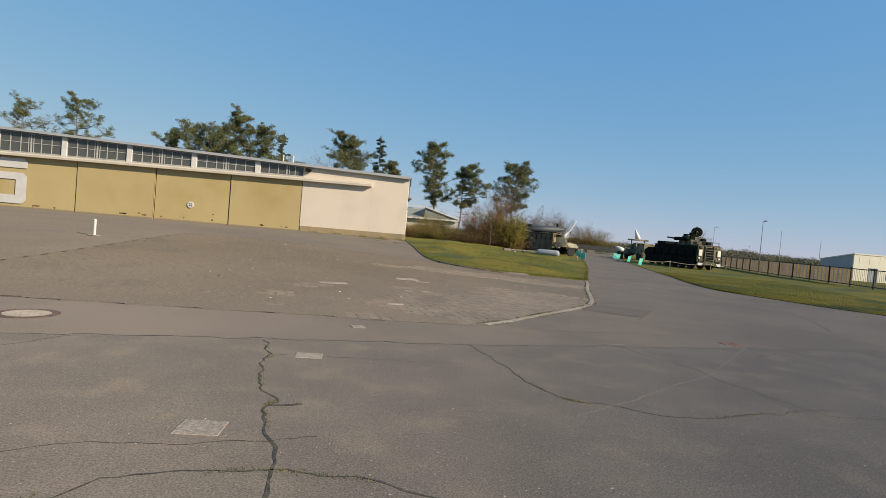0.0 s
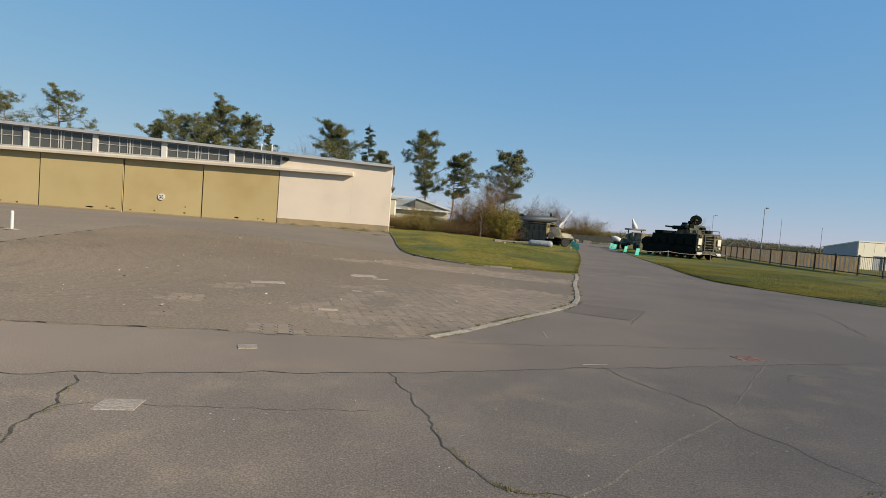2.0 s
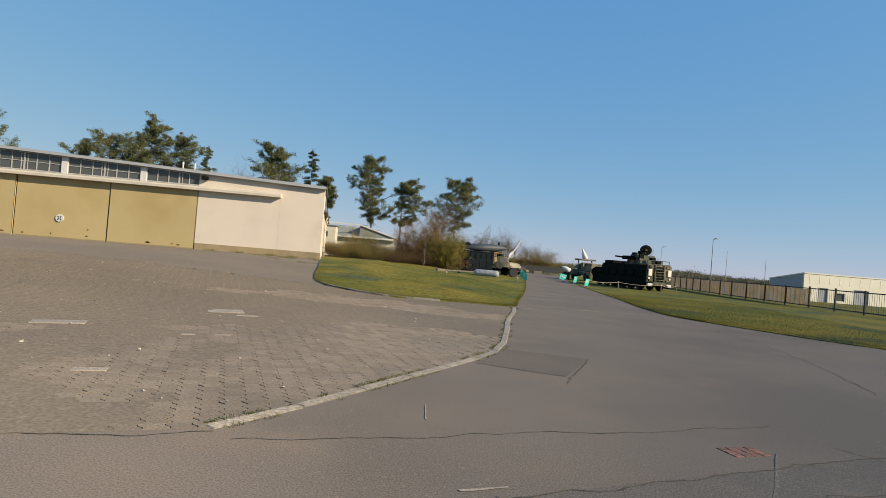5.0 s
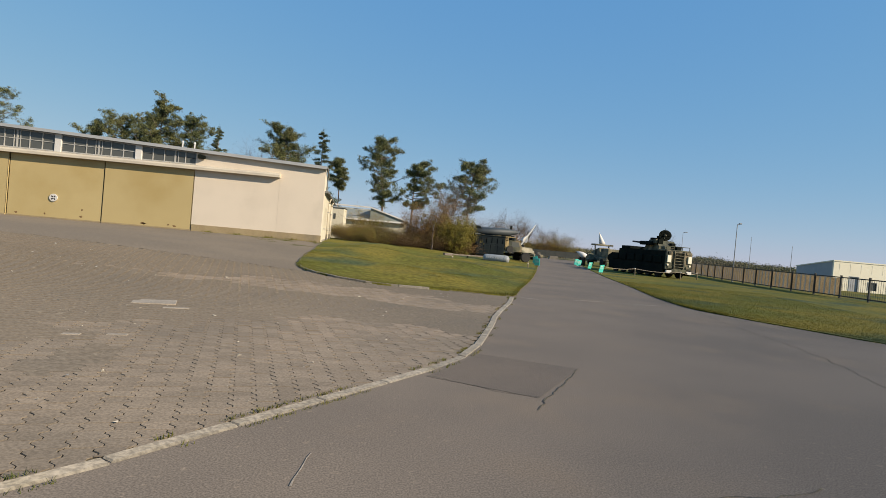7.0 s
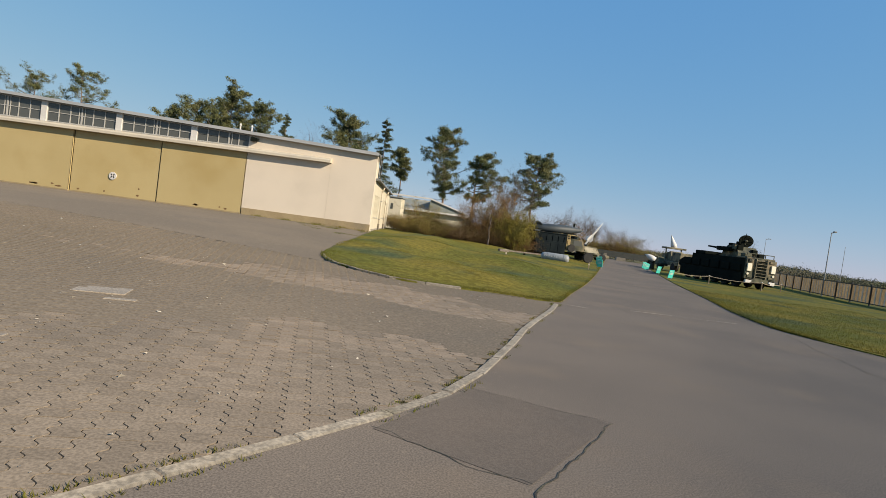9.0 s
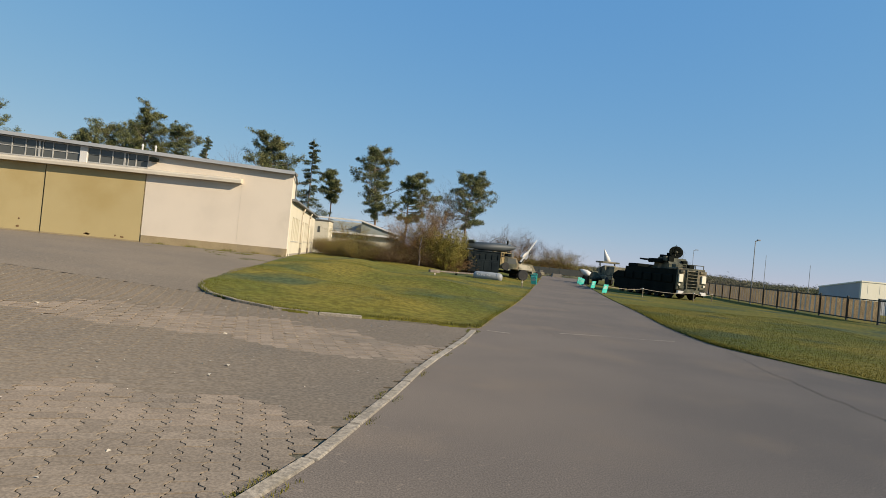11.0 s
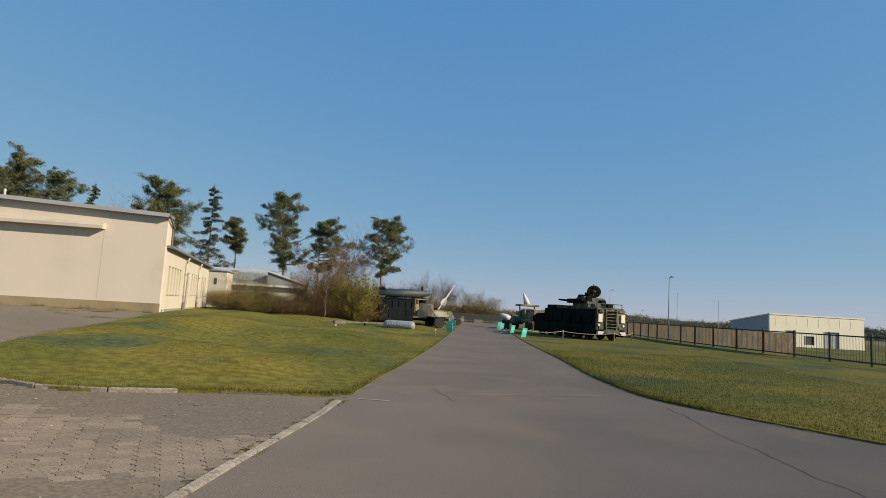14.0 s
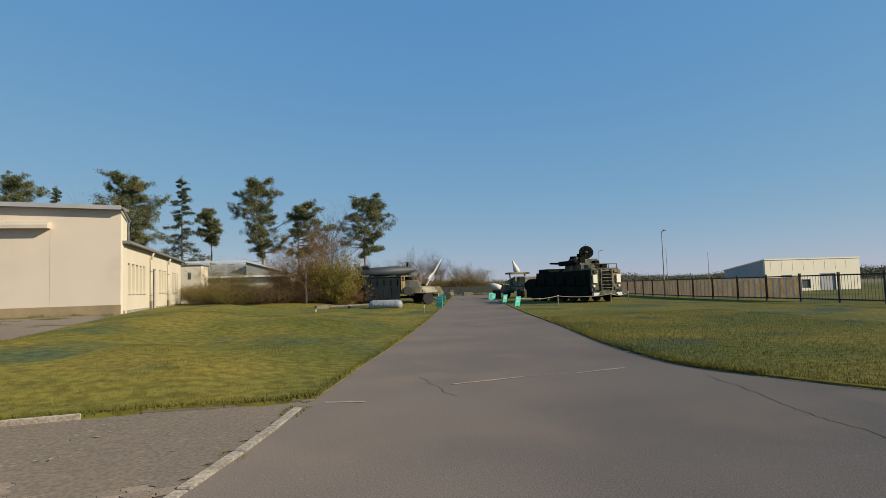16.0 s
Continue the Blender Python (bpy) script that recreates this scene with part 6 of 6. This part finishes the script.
for x, y, a, b, turn in ((-1.58, 4.36, 0.17, 0.155, 4), (-1.3, 6.95, 0.16, 0.13, 6), (-0.98, 9.18, 0.11, 0.11, 20), (-0.56, 17.6, 0.34, 0.26, 18), (-2.35, 15.0, 0.36, 0.17, 20), (-0.55, 12.2, 0.17, 0.08, 14), (-0.36, 14.75, 0.1, 0.05, 10), (0.1, 14.93, 0.12, 0.05, 12), (-0.05, 17.2, 0.2, 0.06, 16)):
    bm = bmesh.new()
    box(bm, (-a, -b, -0.05), (a, b, 0.008), 0.004, pose(0, 0, 0, 0, 0, turn))
    ob = structure("concrete_plate", bm, M_PALE, "small pale concrete plate set into the ground", "plate")
    ob.location = (x, y, height(x, y) + (0.004 if y > 10 else 0.0))
manhole = thing("manhole_cover", "round manhole cover with a rusty iron rim", "manhole", m=pose(-5.5, 8.15, height(-5.5, 8.15)))
bm = bmesh.new()
lathe(bm, [(-0.04, 0.40), (0.006, 0.40), (0.009, 0.38), (0.009, 0.30), (-0.04, 0.30)], 32, pose(0, 0, 0, 0, -90, 0))
part("rim", bm, M_MANHOLE, manhole)
bm = bmesh.new()
tube(bm, (0, 0, -0.04), (0, 0, 0.007), 0.295, seg=32)
part("lid", bm, M_KERB, manhole, "grey concrete-filled lid")

# a rusty red brick repair in the asphalt
repair = thing("brick_repair", "small rusty red brick patch set into the asphalt", "road patch", m=pose(5.83, 10.5, 0.0, 0, 0, 12))
for i in range(4):
    for j in range(3):
        bm = bmesh.new()
        box(bm, (-0.2 + 0.1 * i, -0.12 + 0.08 * j, -0.05), (-0.108 + 0.1 * i, -0.048 + 0.08 * j, 0.006 + 0.002 * ((i + j) % 2)), 0.003)
        part("brick", bm, M_BRICK, repair)

# loose bits and weeds on the paving
rng = np.random.default_rng(3)
bits = []
for k in range(420):
    x, y = rng.uniform(-6, 6), rng.uniform(11, 24.6)
    if inside(x, y, PAVE_AREA) and x < line_x(KERB, y) - 0.3:
        s = rng.uniform(0.006, 0.012) + 0.016 * rng.uniform() ** 5
        z = height(x, y) + 0.012
        p = np.array([x, y, z])
        o = rng.normal(0, s, (4, 3)) * np.array([1, 1, 0.5])
        for f in ((0, 1, 2), (0, 2, 3), (0, 1, 3), (1, 2, 3)):
            bits.append([p + o[i] + np.array([0, 0, s * 0.4]) for i in f])
tagged(new("gravel_bits", soup(np.array(bits), "gravel_bits", M_CHIP)), "scattered pale stone chips on the paving", "gravel", kind="stuff")


flecks = []
for k in range(2600):
    x, y = rng.uniform(-4, 7), 2.0 + 6.2 * rng.uniform() ** 1.2
    if noise.noise(Vector((x * 0.6, y * 0.6, 6.0))) < -0.08 + 0.05 * rng.normal():
        continue
    s = rng.uniform(0.003, 0.009)
    p = np.array([x, y, 0.0045])
    o = rng.normal(0, s, (3, 3)) * np.array([1, 1, 0.15])
    flecks.append([p + o[0], p + o[1], p + o[2]])
tagged(new("apron_chips", soup(np.array(flecks), "apron_chips", M_CHIP)), "pale stone chips worn out of the old asphalt", "gravel", kind="stuff")


def blades(n, place, tall, mat, name, label, seed):
    rng = np.random.default_rng(seed)
    out = []
    while len(out) < n:
        q = place(rng)
        if q is None:
            continue
        x, y, lift = q
        z = height(x, y) + lift
        h = tall * rng.uniform(0.5, 1.4)
        a = rng.uniform(0, 2 * math.pi)
        w = 0.004 + 0.05 * h
        dx, dy = rng.normal(0, 0.45 * h, 2)
        out.append(((x - w * math.cos(a), y - w * math.sin(a), z - 0.01), (x + w * math.cos(a), y + w * math.sin(a), z - 0.01), (x + dx, y + dy, z + h)))
    tagged(new(name, soup(np.array(out), name, mat)), label, "grass", kind="stuff")


def on_west(rng):
    y = 24.6 + 22 * rng.uniform() ** 1.6
    x = rng.uniform(-1.5, 10.5)
    return (x, y, 0.04 + hummock(x, y)) if inside(x, y, LAWN_L) else None


def on_east(rng):
    y = 19 + 22 * rng.uniform() ** 1.3
    x = line_x(ROAD_RIGHT, y) + 0.05 + 9 * rng.uniform() ** 1.6
    return (x, y, 0.05)


def on_edge(rng):
    k = rng.integers(0, 44)
    p, q = LAWN_EDGE[k], LAWN_EDGE[k + 1]
    f = rng.uniform()
    return (p[0] + (q[0] - p[0]) * f + rng.normal(0, 0.05), p[1] + (q[1] - p[1]) * f + abs(rng.normal(0.06, 0.1)), 0.04)


def on_kerb(rng):
    k = rng.integers(0, len(KERB) - 1)
    p, q = KERB[k], KERB[k + 1]
    f = rng.uniform()
    x, y = p[0] + (q[0] - p[0]) * f, p[1] + (q[1] - p[1]) * f
    if noise.noise(Vector((x * 1.8, y * 1.8, 4.0))) < 0.12:
        return None
    s = -1 if rng.uniform() < 0.7 else 1
    return (x + s * 0.10 + rng.normal(0, 0.02), y - s * 0.05, 0.0)


def on_road_edge(rng):
    line = ROAD_LEFT if rng.uniform() < 0.45 else ROAD_RIGHT[22:]
    k = rng.integers(0, min(len(line) - 1, 26))
    p, q = line[k], line[k + 1]
    f = rng.uniform()
    s = -1 if line is ROAD_LEFT else 1
    return (p[0] + (q[0] - p[0]) * f + s * abs(rng.normal(0, 0.09)) - s * 0.02, p[1] + (q[1] - p[1]) * f, 0.03)


def on_plinth(rng):
    x = rng.choice([-9.2, -7.4, -5.2, -3.6, -2.4]) + rng.normal(0, 0.25)
    return (x, FRONT - 0.12 - abs(rng.normal(0, 0.25)), 0.0)


def on_weeds(rng):
    x, y = rng.uniform(-8, -0.8), rng.uniform(36, 46.4)
    if noise.noise(Vector((x * 0.7, y * 1.6, 2.0))) < 0.22 + 0.04 * (46.4 - y):
        return None
    return (x, y, 0.0)


def on_crack(rng):
    line = CRACKS[[1, 7, 4][rng.integers(0, 3)]][0]
    k = rng.integers(0, len(line) - 1)
    p, q = line[k], line[k + 1]
    f = rng.uniform()
    x, y = p[0] + (q[0] - p[0]) * f, p[1] + (q[1] - p[1]) * f
    if noise.noise(Vector((x * 2.3, y * 2.3, 8.0))) < 0.1:
        return None
    return (x + rng.normal(0, 0.02), y + rng.normal(0, 0.02), 0.0)


blades(70000, on_west, 0.028, M_BLADE, "grass_west", "short rough grass of the rising lawn", 1)
blades(60000, on_east, 0.026, M_BLADE, "grass_east", "short mown grass along the road", 2)
blades(3600, on_edge, 0.055, M_BLADE, "grass_edge", "longer grass along the lawn kerb", 4)
blades(1500, on_kerb, 0.030, M_BLADE, "kerb_weeds", "weeds along the kerb joints", 5)
blades(6000, on_road_edge, 0.06, M_BLADE, "road_edge_grass", "ragged grass along the road's edges", 6)
blades(500, on_plinth, 0.12, M_BLADE, "plinth_weeds", "weeds at the foot of the hangar wall", 7)
blades(900, on_crack, 0.018, M_BLADE, "crack_weeds", "tiny weeds and moss in the cracks", 8)
blades(2500, on_weeds, 0.05, M_BLADE, "apron_weeds", "sparse weeds in the paving by the hangar corner", 9)
